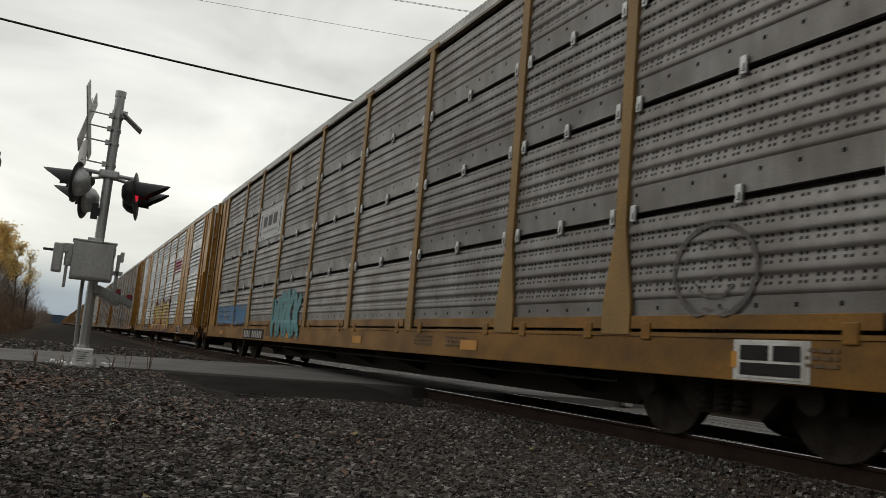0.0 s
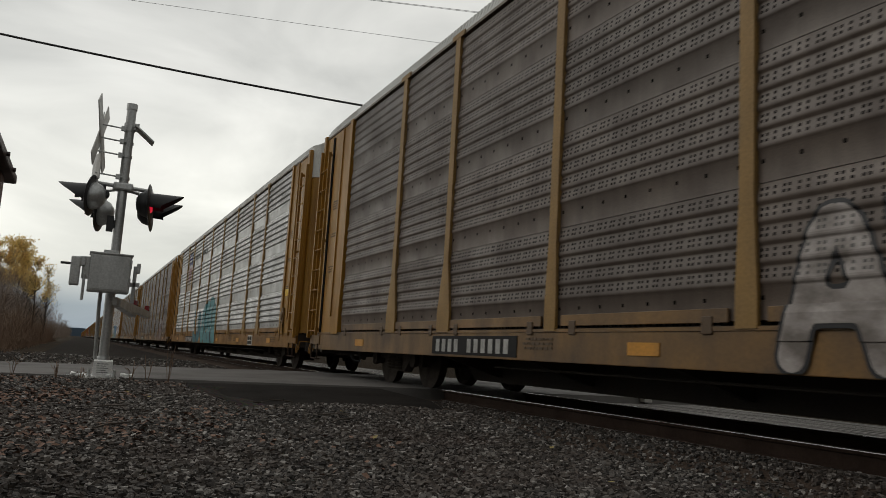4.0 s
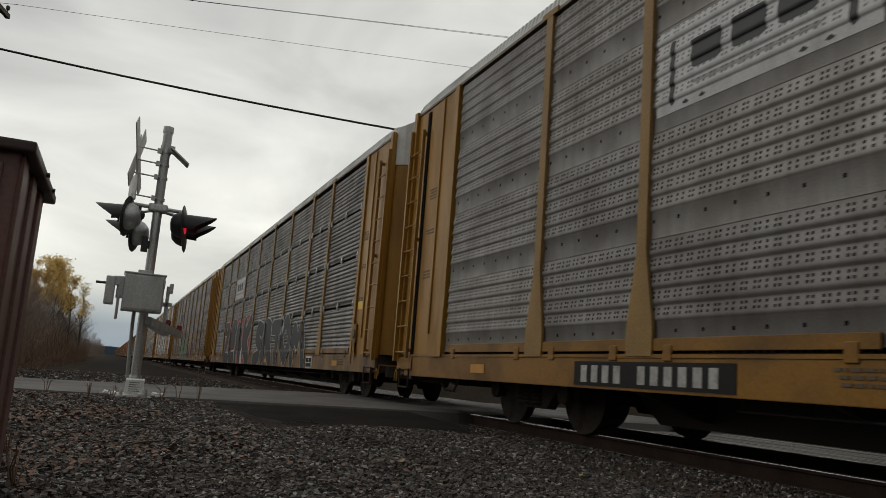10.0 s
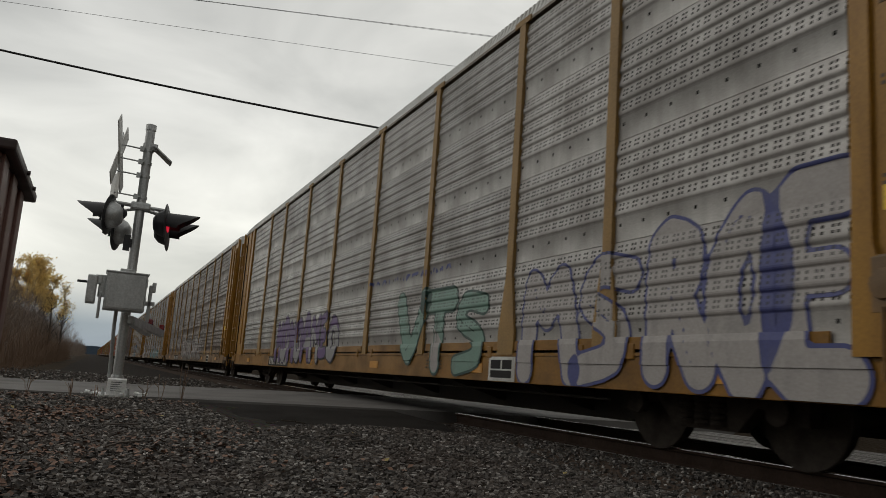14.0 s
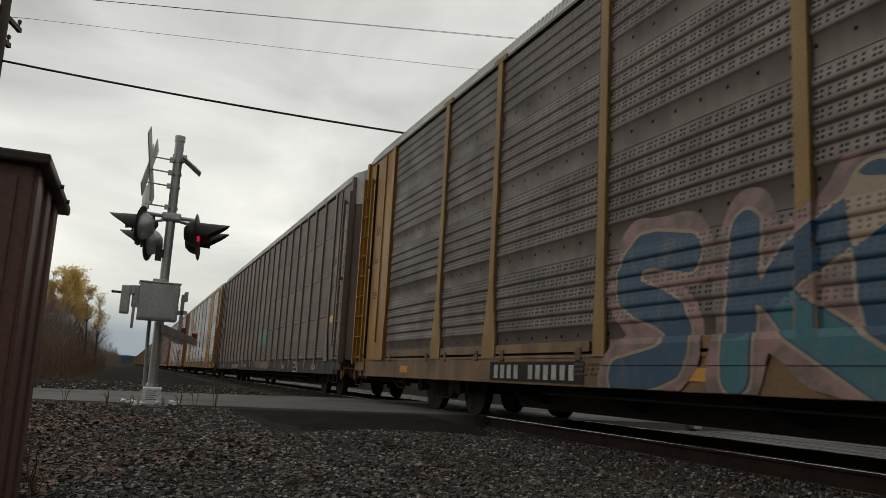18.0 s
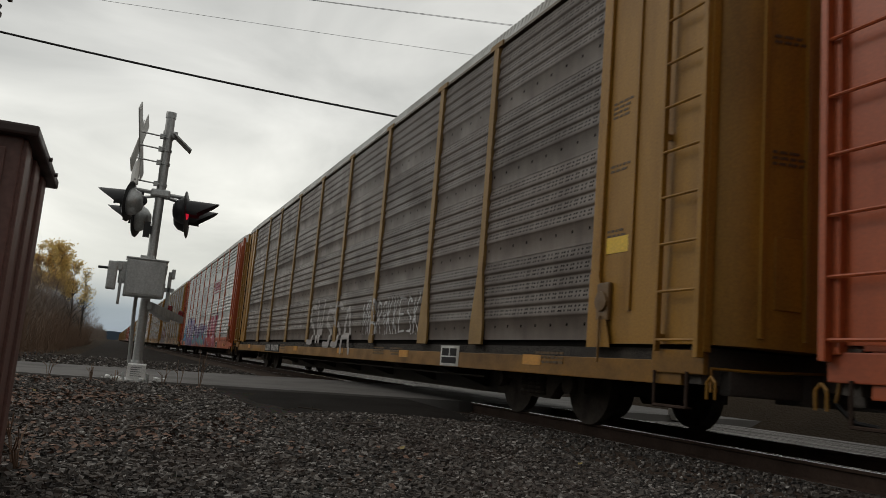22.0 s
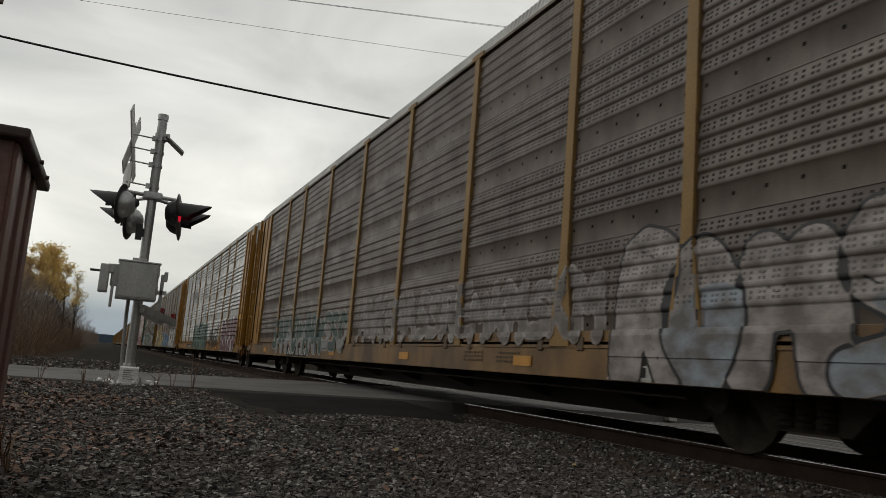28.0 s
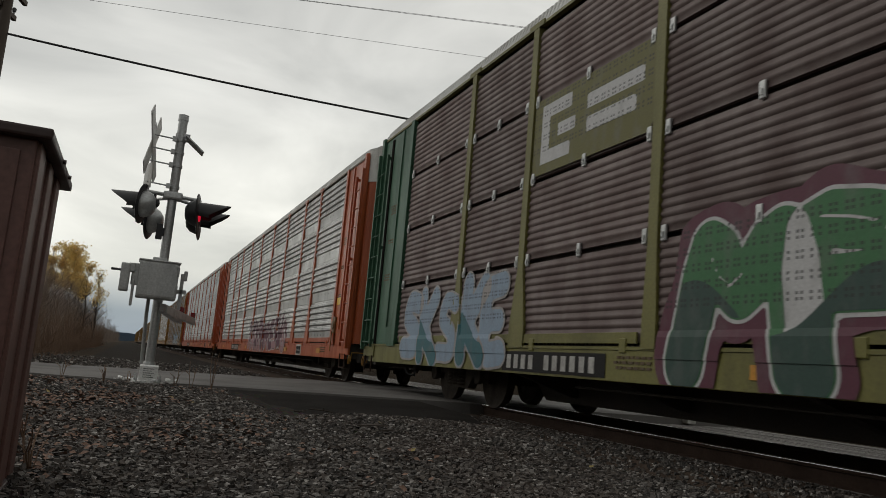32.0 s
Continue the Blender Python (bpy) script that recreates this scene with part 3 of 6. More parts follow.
def wheel_mesh():
    return Mesh().lathe([(0.05, 0.10), (0.09, 0.10), (0.10, 0.05), (0.30, 0.035), (0.33, 0.075), (0.37, 0.075), (0.382, 0.0), (0.405, -0.035), (0.405, -0.06), (0.05, -0.05)], "X", 24).moved(Matrix.Scale(WHEEL / 0.382, 4)).data("wheel", DUSTY, True)


def sideframe_mesh():
    m = Mesh().plate([(-1.15, 0.30), (-1.15, 0.52), (-0.62, 0.60), (-0.42, 0.66), (0.42, 0.66), (0.62, 0.60), (1.15, 0.52), (1.15, 0.30), (0.98, 0.30), (0.92, 0.40), (0.62, 0.42), (0.40, 0.20), (-0.40, 0.20), (-0.62, 0.42), (-0.92, 0.40), (-0.98, 0.30)], -0.07, 0.07)
    m.lathe([(0.02, 0.06), (0.10, 0.05), (0.12, 0.0), (0.12, -0.05)], "X", 14, (-0.10, -0.90, 0.40)).lathe([(0.02, 0.06), (0.10, 0.05), (0.12, 0.0), (0.12, -0.05)], "X", 14, (-0.10, 0.90, 0.40))
    for y in (-0.2, 0.0, 0.2):
        for k in range(5):
            m.lathe([(0.075, 0.0), (0.085, 0.02), (0.075, 0.04)], "Z", 10, (-0.08, y, 0.24 + k * 0.055))
    return m.data("side_frame", DUSTY)


def hole_material(name, base, dirt):
    m, nt, b = shade(name, 0.65)
    co = nt.nodes.new("ShaderNodeTexCoord")
    sep = nt.nodes.new("ShaderNodeSeparateXYZ")
    nt.links.new(co.outputs["Object"], sep.inputs[0])
    info = nt.nodes.new("ShaderNodeObjectInfo")
    c = blend(nt, step(nt, grain(nt, 1.5, (1, 1, 0.3)), 0.4, 0.7), base, dirt)
    c = blend(nt, 1.0, c, calc(nt, "MULTIPLY_ADD", info.outputs["Random"], 0.25, 0.87), "MULTIPLY")
    a = calc(nt, "ABSOLUTE", calc(nt, "SUBTRACT", calc(nt, "FRACT", calc(nt, "DIVIDE", sep.outputs["Y"], 0.085)), 0.5))
    r = calc(nt, "ABSOLUTE", calc(nt, "SUBTRACT", calc(nt, "FRACT", calc(nt, "DIVIDE", sep.outputs["Z"], 0.075)), 0.5))
    hole = calc(nt, "LESS_THAN", calc(nt, "ADD", calc(nt, "POWER", a, 2.0), calc(nt, "POWER", r, 2.0)), 0.05)
    band = calc(nt, "MULTIPLY", calc(nt, "GREATER_THAN", sep.outputs["Z"], 0.075), calc(nt, "LESS_THAN", sep.outputs["Z"], 0.525))
    c = blend(nt, calc(nt, "MULTIPLY", hole, band), c, (0.008, 0.007, 0.007))
    nt.links.new(c, b.inputs["Base Color"])
    bump(nt, b, grain(nt, 50.0), 0.1, 0.003)
    return m


BROWN_HOLES = hole_material("brown_punched_sheet", (0.195, 0.150, 0.126), (0.12, 0.092, 0.078))
BOLT = Mesh().lathe([(0.022, 0.0), (0.02, -0.012), (0.008, -0.016)], "X", 6).data("bolt", RUST)
ROOF_MESH, WHEEL_MESH, FRAME_MESH, CLASP = roof_mesh(), wheel_mesh(), sideframe_mesh(), clasp_mesh()


WORDS = random.Random(77)


def lettering(name, words, size, mat):
    """Words in the built-in font as a flat mesh."""
    curve = bpy.data.curves.new(name, "FONT")
    curve.body, curve.size, curve.extrude = words, size, 0.002
    ob = bpy.data.objects.new(name, curve)
    scene.collection.objects.link(ob)
    me = bpy.data.meshes.new_from_object(ob.evaluated_get(bpy.context.evaluated_depsgraph_get()))
    bpy.data.objects.remove(ob)
    me.materials.clear()
    me.materials.append(mat)
    return me


LETTERING = lettering("door_lettering", "EXCESS HEIGHT CAR", 0.13, MATT_BLACK)


def word_bars(m, rows, z, width, put):
    """Rows of short bars of writing, too small to read."""
    for r in range(rows):
        a = 0.0
        while a < width - 0.05:
            w = min(WORDS.uniform(0.03, 0.10), width - a)
            put(a, a + w, z - r * 0.052 - 0.026, z - r * 0.052)
            a += w + 0.022
    return m


def car_prototype(paint, sheet, label, style="plain", door=None, sill=None, post=None, gap=False):
    """One covered car carrier: frame, trucks, side panels, posts, ends, roof. Its middle stands over the origin."""
    sill, door, post = sill or (SILL_YELLOW if paint in (YELLOW, YELLOW_FRESH) else paint), door or paint, post or (POST_PAINT if paint is YELLOW else paint)
    car = thing("autorack_car", label, "train car", (TRACK, -400, 0), "cars of the freight train")
    part("underframe", Mesh().box(-0.35, 0.35, -HALF - 0.1, HALF + 0.1, 0.50, 0.80).box(-W + 0.1, W - 0.1, -HALF + 0.3, HALF - 0.3, 0.56, 0.79), BLACK, car)
    part("centre_sill", Mesh().plate([(-8.6, 0.56), (8.6, 0.56), (8.0, 0.12), (-8.0, 0.12)], -0.45, 0.45), BLACK, car)
    for y in (-7.2, -4.9, -2.4, 0.0, 2.4, 4.9, 7.2):
        part("cross_bearer", Mesh().sweep([(-W + 0.12, 0.58), (-W + 0.12, 0.48), (-0.5, 0.20), (0.5, 0.20), (W - 0.12, 0.48), (W - 0.12, 0.58)], y - 0.05, y + 0.05), BLACK, car)
    s = Mesh().box(-W + 0.02, -W + 0.07, -HALF + 0.5, HALF - 0.35, SILL0, SILL1 - 0.02, 0.008).box(-W + 0.01, -W + 0.16, -HALF + 0.3, HALF - 0.3, SILL1 - 0.02, SILL1 + 0.015)
    if gap:
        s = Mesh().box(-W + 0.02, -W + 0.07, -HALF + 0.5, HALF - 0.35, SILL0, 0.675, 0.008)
        # Near-black sheet behind the slot: its shade is put into the colour.
        part("dark_slot", Mesh().box(-W + 0.10, -W + 0.16, -HALF + 0.3, HALF - 0.3, 0.60, TIER0 + 0.02), SHADE_BLACK, car, "dark slot between sill and panels")
    part("side_sill", s, sill, car)
    part("side_sill", Mesh().box(W - 0.07, W - 0.02, -HALF + 0.5, HALF - 0.35, SILL0, SILL1), sill, car)
    part("core", Mesh().box(-W + 0.16, -W + 0.2, -HALF + 0.3, HALF - 0.3, SILL1, EAVE).box(W - 0.12, W - 0.02, -HALF + 0.1, HALF - 0.1, SILL1, EAVE), DARK, car, "inner lining and far side sheets")
    meshes = {}
    bays = BAYS if style != "punched" else [sum(BAYS) / 20] * 20
    edges = [sum(bays[:i]) - sum(bays) / 2 for i in range(len(bays) + 1)]
    for i, w in enumerate(bays):
        mid = (edges[i] + edges[i + 1]) / 2
        if style == "banded" and i in (1, 7):
            part("wide_band", Mesh().box(-W + 0.01, -W + 0.05, mid - w / 2 + 0.08, mid + w / 2 - 0.08, SILL1, EAVE, 0.006).box(-W - 0.006, -W + 0.01, mid - 0.02, mid + 0.02, SILL1 + 0.3, EAVE), paint, car)
            for z in np.arange(SILL1 + 0.5, EAVE, 0.53):
                for y in (mid - w / 2 + 0.3, mid - 0.12, mid + 0.12, mid + w / 2 - 0.3):
                    part("bolt", BOLT, None, car).location = (-W + 0.006, y, float(z))
            continue
        if w not in meshes:
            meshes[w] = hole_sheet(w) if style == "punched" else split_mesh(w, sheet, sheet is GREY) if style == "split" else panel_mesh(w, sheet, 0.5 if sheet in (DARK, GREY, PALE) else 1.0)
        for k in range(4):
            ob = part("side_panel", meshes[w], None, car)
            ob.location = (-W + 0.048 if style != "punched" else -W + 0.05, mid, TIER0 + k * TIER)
            if style == "split" and k:
                for yy in (mid - w / 2 + 0.15, mid, mid + w / 2 - 0.15):
                    part("clasp", CLASP, None, car).location = (-W + 0.04, yy, TIER0 + k * TIER - 0.03)
        if style not in ("banded", "punched") and not gap:
            part("kick_strip", Mesh().box(-W + 0.015, -W + 0.035, mid - w / 2 + 0.2, mid + w / 2 - 0.2, TIER0 - 0.015, TIER0 + 0.10, 0.004), sill, car)
    posts = {f: post_mesh(f, post) for f in (0.11, 0.2)}
    if style == "punched":
        slim = Mesh().box(-W + 0.005, -W + 0.05, -0.06, 0.06, SILL1 - 0.06, EAVE - 0.03, 0.006).box(-W, -W + 0.06, -0.09, 0.09, SILL1 - 0.20, SILL1 + 0.02, 0.01).data("post", post)
    for i in range(1, len(bays)):
        part("post", slim if style == "punched" else posts[0.2 if i in (1, 2, 7, 8) else 0.11], None, car).location.y = edges[i]
    lug = Mesh().box(-W + 0.003, -W + 0.03, -0.06, 0.06, SILL1 - 0.05, SILL1 + 0.10, 0.01).data("sill_lug", sill)
    for i in range(9):
        for y in (EDGES[i] + 0.42, EDGES[i + 1] - 0.42):
            if style != "punched" and not gap:
                part("sill_lug", lug, None, car).location.y = y
    part("top_rail", Mesh().box(-W + 0.012, -W + 0.09, -HALF + 0.2, HALF - 0.05, EAVE - 0.03, EAVE + 0.012), RAIL_PAINT if sheet in (DARK, GREY, SLOTTED, SILVER, PALE) and style != "banded" else post, car)
    part("roof", ROOF_MESH, None, car, "ribbed galvanised roof")
    sheets, dm, lm = {1: sheet_mesh(paint), -1: sheet_mesh(paint, TAIL)}, door_mesh(door), ladder_mesh(paint, 0.75, 2.7 if style == "banded" else 4.75)
    for way in (1, -1):
        flip = Matrix.Identity(4) if way == 1 else pose(0, TAIL, 0) @ Matrix.Diagonal((1, -1, 1, 1))
        for name, me, y in (("end_sheet", sheets[way], EDGES[9] + (TAIL if way < 0 else 0.0)), ("ladder", lm, HALF - 0.32), ("end_door", dm, HALF - 0.10)):
            ob = part(name, me, None, car)
            ob.matrix_basis = flip @ pose(0, y, 0)
        if way == -1:
            rib = Mesh().box(0, 0.05, 0.0, 0.05, SILL1 + 0.1, EAVE - 0.4).data("door_rib", door)
            for x in (-1.22, -0.82, -0.42):
                part("door_rib", rib, None, car).location = (x, -HALF + TAIL + 0.10 - door_y(x) - 0.035, 0)
        if way == -1:
            words = part("door_lettering", LETTERING, None, car, "black words on the white door sheet")
            words["kind"] = "stuff"
            words.matrix_basis = pose(-1.12, -HALF + TAIL + 0.10 - door_y(-1.12) - 0.03, EAVE - 0.14, 90, 0, math.degrees(-math.atan2(door_y(-0.40) - door_y(-1.12), 0.72)))
        if way == 1:
            # Black strip laid on the end sheet, painting the ladder's shadow gap.
            part("end_recess", Mesh().box(-W + 0.012, -W + 0.028, HALF - 0.72, HALF - 0.60, SILL1 + 0.02, EAVE - 0.1), SHADE_BLACK, car, "dark recess beside the ladder")
        end = Mesh().box(-W + 0.05, W - 0.05, HALF - 0.25, HALF - 0.1, 0.48, SILL1)
        end.box(-W + 0.25, W - 0.25, HALF - 0.12, HALF + 0.02, 0.40, 0.62, 0.02).box(-0.5, 0.5, HALF - 0.3, HALF + 0.1, 0.36, 0.80)
        part("end_sill", end.moved(flip), BLACK, car)
        part("corner_plate", Mesh().box(-W - 0.004, -W + 0.05, HALF - 0.72, HALF - 0.02, 0.56, SILL1 - 0.03, 0.01).moved(flip), sill, car)
        step_bar = Mesh().bar([(-W - 0.01, HALF - 0.66, 0.58), (-W - 0.01, HALF - 0.66, 0.27), (-W - 0.01, HALF - 0.22, 0.27), (-W - 0.01, HALF - 0.22, 0.58)], 0.016)
        part("stirrup_step", step_bar.box(-W - 0.03, -W + 0.06, HALF - 0.66, HALF - 0.22, 0.262, 0.278).moved(flip), RUST, car)
        hose = Mesh().bar([(-0.25, HALF - 0.05, 0.60), (-0.30, HALF + 0.18, 0.42), (-0.28, HALF + 0.38, 0.26), (-0.2, HALF + 0.54, 0.24)], 0.024)
        part("air_hose", hose.moved(flip), MATT_BLACK, car)
        tilt = pose(-0.97, HALF - 0.10 + door_y(-0.97) + 0.004, 0, 0, 0, math.degrees(math.atan2(door_y(-0.80) - door_y(-1.18), 0.38)))
        part("door_pocket", Mesh().box(-0.12, 0.14, -0.01, 0.012, 1.15, 1.78, 0.008).moved(flip @ tilt), door, car)
        words = Mesh()
        for z, rows in ((3.62, 2), (2.55, 3)):
            word_bars(words, rows, z, 0.32, lambda a, b, c, d: words.box(-0.16 + a, -0.16 + b, 0.002, 0.005, c, d))
        part("door_stencil", words.moved(flip @ tilt), STENCIL, car)["kind"] = "stuff"
        part("coupler", Mesh().box(-0.09, 0.09, HALF - 0.1, HALF + 0.44, 0.62, 0.82, 0.03).box(-0.16, 0.16, HALF + 0.42, HALF + 0.64, 0.58, 0.88, 0.05).moved(flip), RUST, car)
        part("uncoupling_rod", Mesh().bar([(-W + 0.1, HALF - 0.05, 0.62), (-1.1, HALF + 0.08, 0.62), (-0.3, HALF + 0.12, 0.66)], 0.014).bar([(-W + 0.1, HALF - 0.05, 0.62), (-W + 0.08, HALF - 0.02, 0.42)], 0.013).bar([(-W + 0.02, HALF - 0.0, 0.36), (-W + 0.02, HALF - 0.0, 0.50), (-W + 0.02, HALF + 0.05, 0.55), (-W + 0.02, HALF + 0.10, 0.50), (-W + 0.02, HALF + 0.10, 0.36)], 0.012).moved(flip), YELLOW, car)
        cap = [(x - 0.012, y) for x, y in list(zip(DOOR_X, DOOR_Y))[:5]]
        cap += [(-x, y) for x, y in reversed(cap)]
        m = Mesh().add([(x, HALF - 0.10 + y + 0.012, EAVE + crown(x) if z is None else z) for z in (EAVE - 0.62, None) for x, y in cap], [(i, i + 1, i + 11, i + 10) for i in range(9)] + [tuple(range(10)), tuple(range(19, 9, -1)), (0, 10, 19, 9)])
        part("door_cap", m.moved(flip), WHITE, car, "chalky white upper door sheet")
        truck = part("truck", Mesh().box(-1.0, 1.0, -0.2, 0.2, 0.38, 0.55), BLACK, car)
        truck.location.y = way * 9.85
        for side in (-1.0, 1.0):
            part("side_frame", FRAME_MESH, None, truck).matrix_basis = Matrix.Diagonal((-side, 1, 1, 1)) @ pose(-1.0, 0, RAIL / 2)
            for y in (-0.9, 0.9):
                part("wheel", WHEEL_MESH, None, truck).matrix_basis = Matrix.Diagonal((-side, 1, 1, 1)) @ pose(-0.77, y, WHEEL + RAIL)
        for y in (-0.9, 0.9):
            part("axle", Mesh().tube((-0.8, y, WHEEL + RAIL), (0.8, y, WHEEL + RAIL), 0.08, n=10), BLACK, truck)
    for y in (-10.6, -6.1, -2.0, 2.6, 10.5):
        part("reflector", REFLECTOR, None, car, "orange reflector strip").location.y = y
    plate = part("stencil_plate", Mesh().box(-W + 0.008, -W + 0.02, -0.30, 0.30, SILL0 + 0.03, SILL1 - 0.04).box(-W + 0.014, -W + 0.02, -0.34, 0.34, SILL0 + 0.01, SILL1 - 0.03), WHITE, car, "white-framed stencil square")
    plate.location.y = -8.1
    for z0, z1, y0, y1 in ((0.62, 0.73, -0.27, -0.03), (0.62, 0.73, 0.01, 0.27), (0.51, 0.60, -0.27, 0.27)):
        part("stencil_block", Mesh().box(-W + 0.004, -W + 0.008, y0, y1, z0, z1), BLACK_BOARD, plate)
    panel = part("number_board", Mesh().box(-W + 0.012, -W + 0.02, -1.2, 1.2, SILL0 + 0.03, SILL1 - 0.06), BLACK_BOARD, car, "black board with a row of white marks")
    panel.location.y = 6.05
    marks = Mesh()
    for i in range(11):
        if i != 4:
            y = 1.07 - i * 0.195
            marks.box(-W + 0.008, -W + 0.012, y - 0.12, y - 0.01, 0.525, 0.70)
    part("mark", marks, MARK_WHITE, panel)["kind"] = "stuff"
    stencils = Mesh()
    for z, rows, start in ((3.6, 4, 0.74), (2.9, 2, 0.76), (2.2, 3, 0.78)):
        word_bars(stencils, rows, z, 0.34, lambda a, b, c, d: stencils.box(-W + 0.026, -W + 0.03, EDGES[9] + start + a, EDGES[9] + start + b, c, d))
        word_bars(stencils, rows, z - 0.2, 0.34, lambda a, b, c, d: stencils.box(-W + 0.026, -W + 0.03, -EDGES[9] - 0.22 - b, -EDGES[9] - 0.22 - a, c, d))
    for y in (-6.0, -5.0, 4.1, -11.3):
        word_bars(stencils, 3, 0.72, 0.62, lambda a, b, c, d: stencils.box(-W + 0.012, -W + 0.02, y + a, y + b, c, d))
    part("stencil", stencils, STENCIL, car, "faded dark stencil lines")["kind"] = "stuff"
    part("warning_label", Mesh().box(-W + 0.024, -W + 0.03, -EDGES[9] - 0.62, -EDGES[9] - 0.22, 1.75, 1.92).box(-W + 0.022, -W + 0.03, -EDGES[9] - 0.60, -EDGES[9] - 0.24, 1.77, 1.90), LABEL_YELLOW, car, "bright yellow warning label")
    if style != "punched":
        part("hand_brake", Mesh().lathe([(0.02, -0.02), (0.10, -0.015), (0.11, 0.015), (0.02, 0.02)], "X", 14, (-W - 0.03, -EDGES[9] - 0.25, 1.25)).box(-W - 0.02, -W + 0.03, -EDGES[9] - 0.36, -EDGES[9] - 0.14, 1.05, 1.45, 0.02).bar([(-W - 0.04, -EDGES[9] - 0.25, 1.1), (-W - 0.04, -EDGES[9] - 0.25, 0.62)], 0.012), YELLOW_DIRTY, car, "grimy hand brake wheel and chain")
    if style == "banded":
        tank = part("brake_cylinder", Mesh().lathe([(0.03, -0.40), (0.10, -0.38), (0.13, -0.30), (0.13, 0.22), (0.15, 0.23), (0.15, 0.27), (0.08, 0.30), (0.03, 0.42)], "Y", 16, (-1.22, CYLINDER, 0.24)), TANK, car, "rusty brown brake cylinder hung under the sill", True)
        part("hanger", Mesh().box(-1.36, -1.32, CYLINDER - 0.05, CYLINDER + 0.10, 0.26, SILL0 + 0.1, 0.006).box(-1.36, -1.10, CYLINDER - 0.05, CYLINDER + 0.10, 0.38, 0.40), SILL_YELLOW, tank)
        part("brake_chain", Mesh().bar([(-1.22, CYLINDER - 0.4, 0.24), (-1.22, CYLINDER - 0.9, 0.21), (-1.24, CYLINDER - 1.5, 0.24)], 0.022, 6), TANK, tank)
    part("brake_rod", Mesh().bar([(-1.2, -8.6, 0.36), (-1.2, 6.0, 0.36)], 0.016), BLACK, car)
    return car


BLACK_BOARD = worn("black_board_paint", (0.022, 0.021, 0.021), (0.045, 0.04, 0.036), 0.7, amount=0.5, gloss=0.12)
MARK_WHITE = worn("worn_white_stencil", (0.42, 0.41, 0.39), (0.20, 0.185, 0.17), 0.7, scale=9.0, stretch=(1, 1, 1), amount=0.8)
REFLECTOR = Mesh().box(-W + 0.010, -W + 0.02, -0.22, 0.22, 0.56, 0.68).data("reflector", worn("orange_reflector", (0.55, 0.25, 0.02), (0.3, 0.14, 0.03), 0.4, amount=0.8))
STENCIL = worn("faded_stencil_paint", (0.10, 0.065, 0.035), (0.16, 0.10, 0.04), 0.7)
LABEL_YELLOW = worn("bright_label_yellow", (0.75, 0.48, 0.03), (0.4, 0.25, 0.04), 0.5, amount=0.4)

SOOT = worn("dark_grey_sill_paint", (0.055, 0.052, 0.050), (0.03, 0.027, 0.025), 0.7, gloss=0.2)
DOOR_GREY = worn("pale_grey_door_paint", (0.42, 0.42, 0.38), (0.25, 0.21, 0.15), 0.6, amount=0.6)

# Kinds of car.
K = {
    "dark": car_prototype(YELLOW, DARK, "yellow car carrier with grimy grey ribbed side panels", sill=YELLOW_DIRTY),
    "gapped": car_prototype(YELLOW, DARK, "yellow car carrier with grimy panels over a dark slot", gap=True),
    "slotted": car_prototype(YELLOW, SLOTTED, "yellow car carrier with sooty slotted panels held by clasps", "split", sill=YELLOW_DIRTY),
    "grey": car_prototype(YELLOW, GREY, "yellow car carrier with dull grey ribbed side panels"),
    "split": car_prototype(YELLOW, GREY, "yellow car carrier with slotted grey panels held by clasps", "split"),
    "bright": car_prototype(YELLOW_FRESH, BRIGHT, "golden car carrier with new shining slotted panels", "split"),
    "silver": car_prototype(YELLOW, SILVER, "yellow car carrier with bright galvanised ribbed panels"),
    "banded": car_prototype(YELLOW_FRESH, SILVER_COOL, "golden car carrier with wide yellow bands and bright panels", "banded", door=DOOR_GREY),
    "banded_old": car_prototype(YELLOW, SILVER_OLD, "yellow car carrier with wide yellow bands and tarnished panels", "banded"),
    "pale": car_prototype(YELLOW, PALE, "yellow car carrier with pale weathered ribbed panels"),
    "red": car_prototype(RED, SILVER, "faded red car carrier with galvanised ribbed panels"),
    "green": car_prototype(GREEN, MAROON, "dark green car carrier with rust-stained panels and olive posts", "split", post=OLIVE, sill=OLIVE),
    "brown": car_prototype(BROWN, DARK, "brown car carrier with flat punched side sheets", "punched", sill=SOOT),
}
KINDS = ["split", "banded", "dark", "dark", "silver", "dark", "dark", "silver", "grey", "slotted", "dark", "banded_old", "pale", "dark", "dark",
         "dark", "brown", "banded", "red", "gapped", "red", "dark", "split", "bright", "dark", "silver", "dark", "green", "red", "red",
         "dark", "silver", "dark", "grey", "dark", "silver", "dark", "dark", "silver", "dark", "grey", "dark", "dark", "silver"]
CARS = []
for i in range(-1, LAST):
    CARS.append(copy_thing(K[KINDS[max(i, 0)]], pose(TRACK, -300, 0)))
BOARD_AT = {4: 6.0, 8: 6.85, 10: 5.1, 11: 4.55, 14: 6.2, 15: 5.65, 17: 4.6, 20: 6.4, 26: 6.6, 27: 6.07}
PLATE_AT = {0: -10.74, 1: -8.04, 5: -5.38, 6: -8.0, 8: -10.6, 11: -8.1, 12: -6.84, 24: -8.2}
for kind, places in (("number_board", BOARD_AT), ("stencil_plate", PLATE_AT)):
    for n, y in places.items():
        for ob in CARS[n + 1].children:
            if ob.name.startswith(kind):
                ob.location.y = y
for proto in K.values():
    for ob in (*proto.children_recursive, proto):
        bpy.data.objects.remove(ob)


def car_middle(i, t):
    """Where the middle of car i is at t: its far end's gap stands 7.26 m ahead when i cars are past."""
    return 7.26 + (i - passed(t)) * PITCH - PITCH / 2


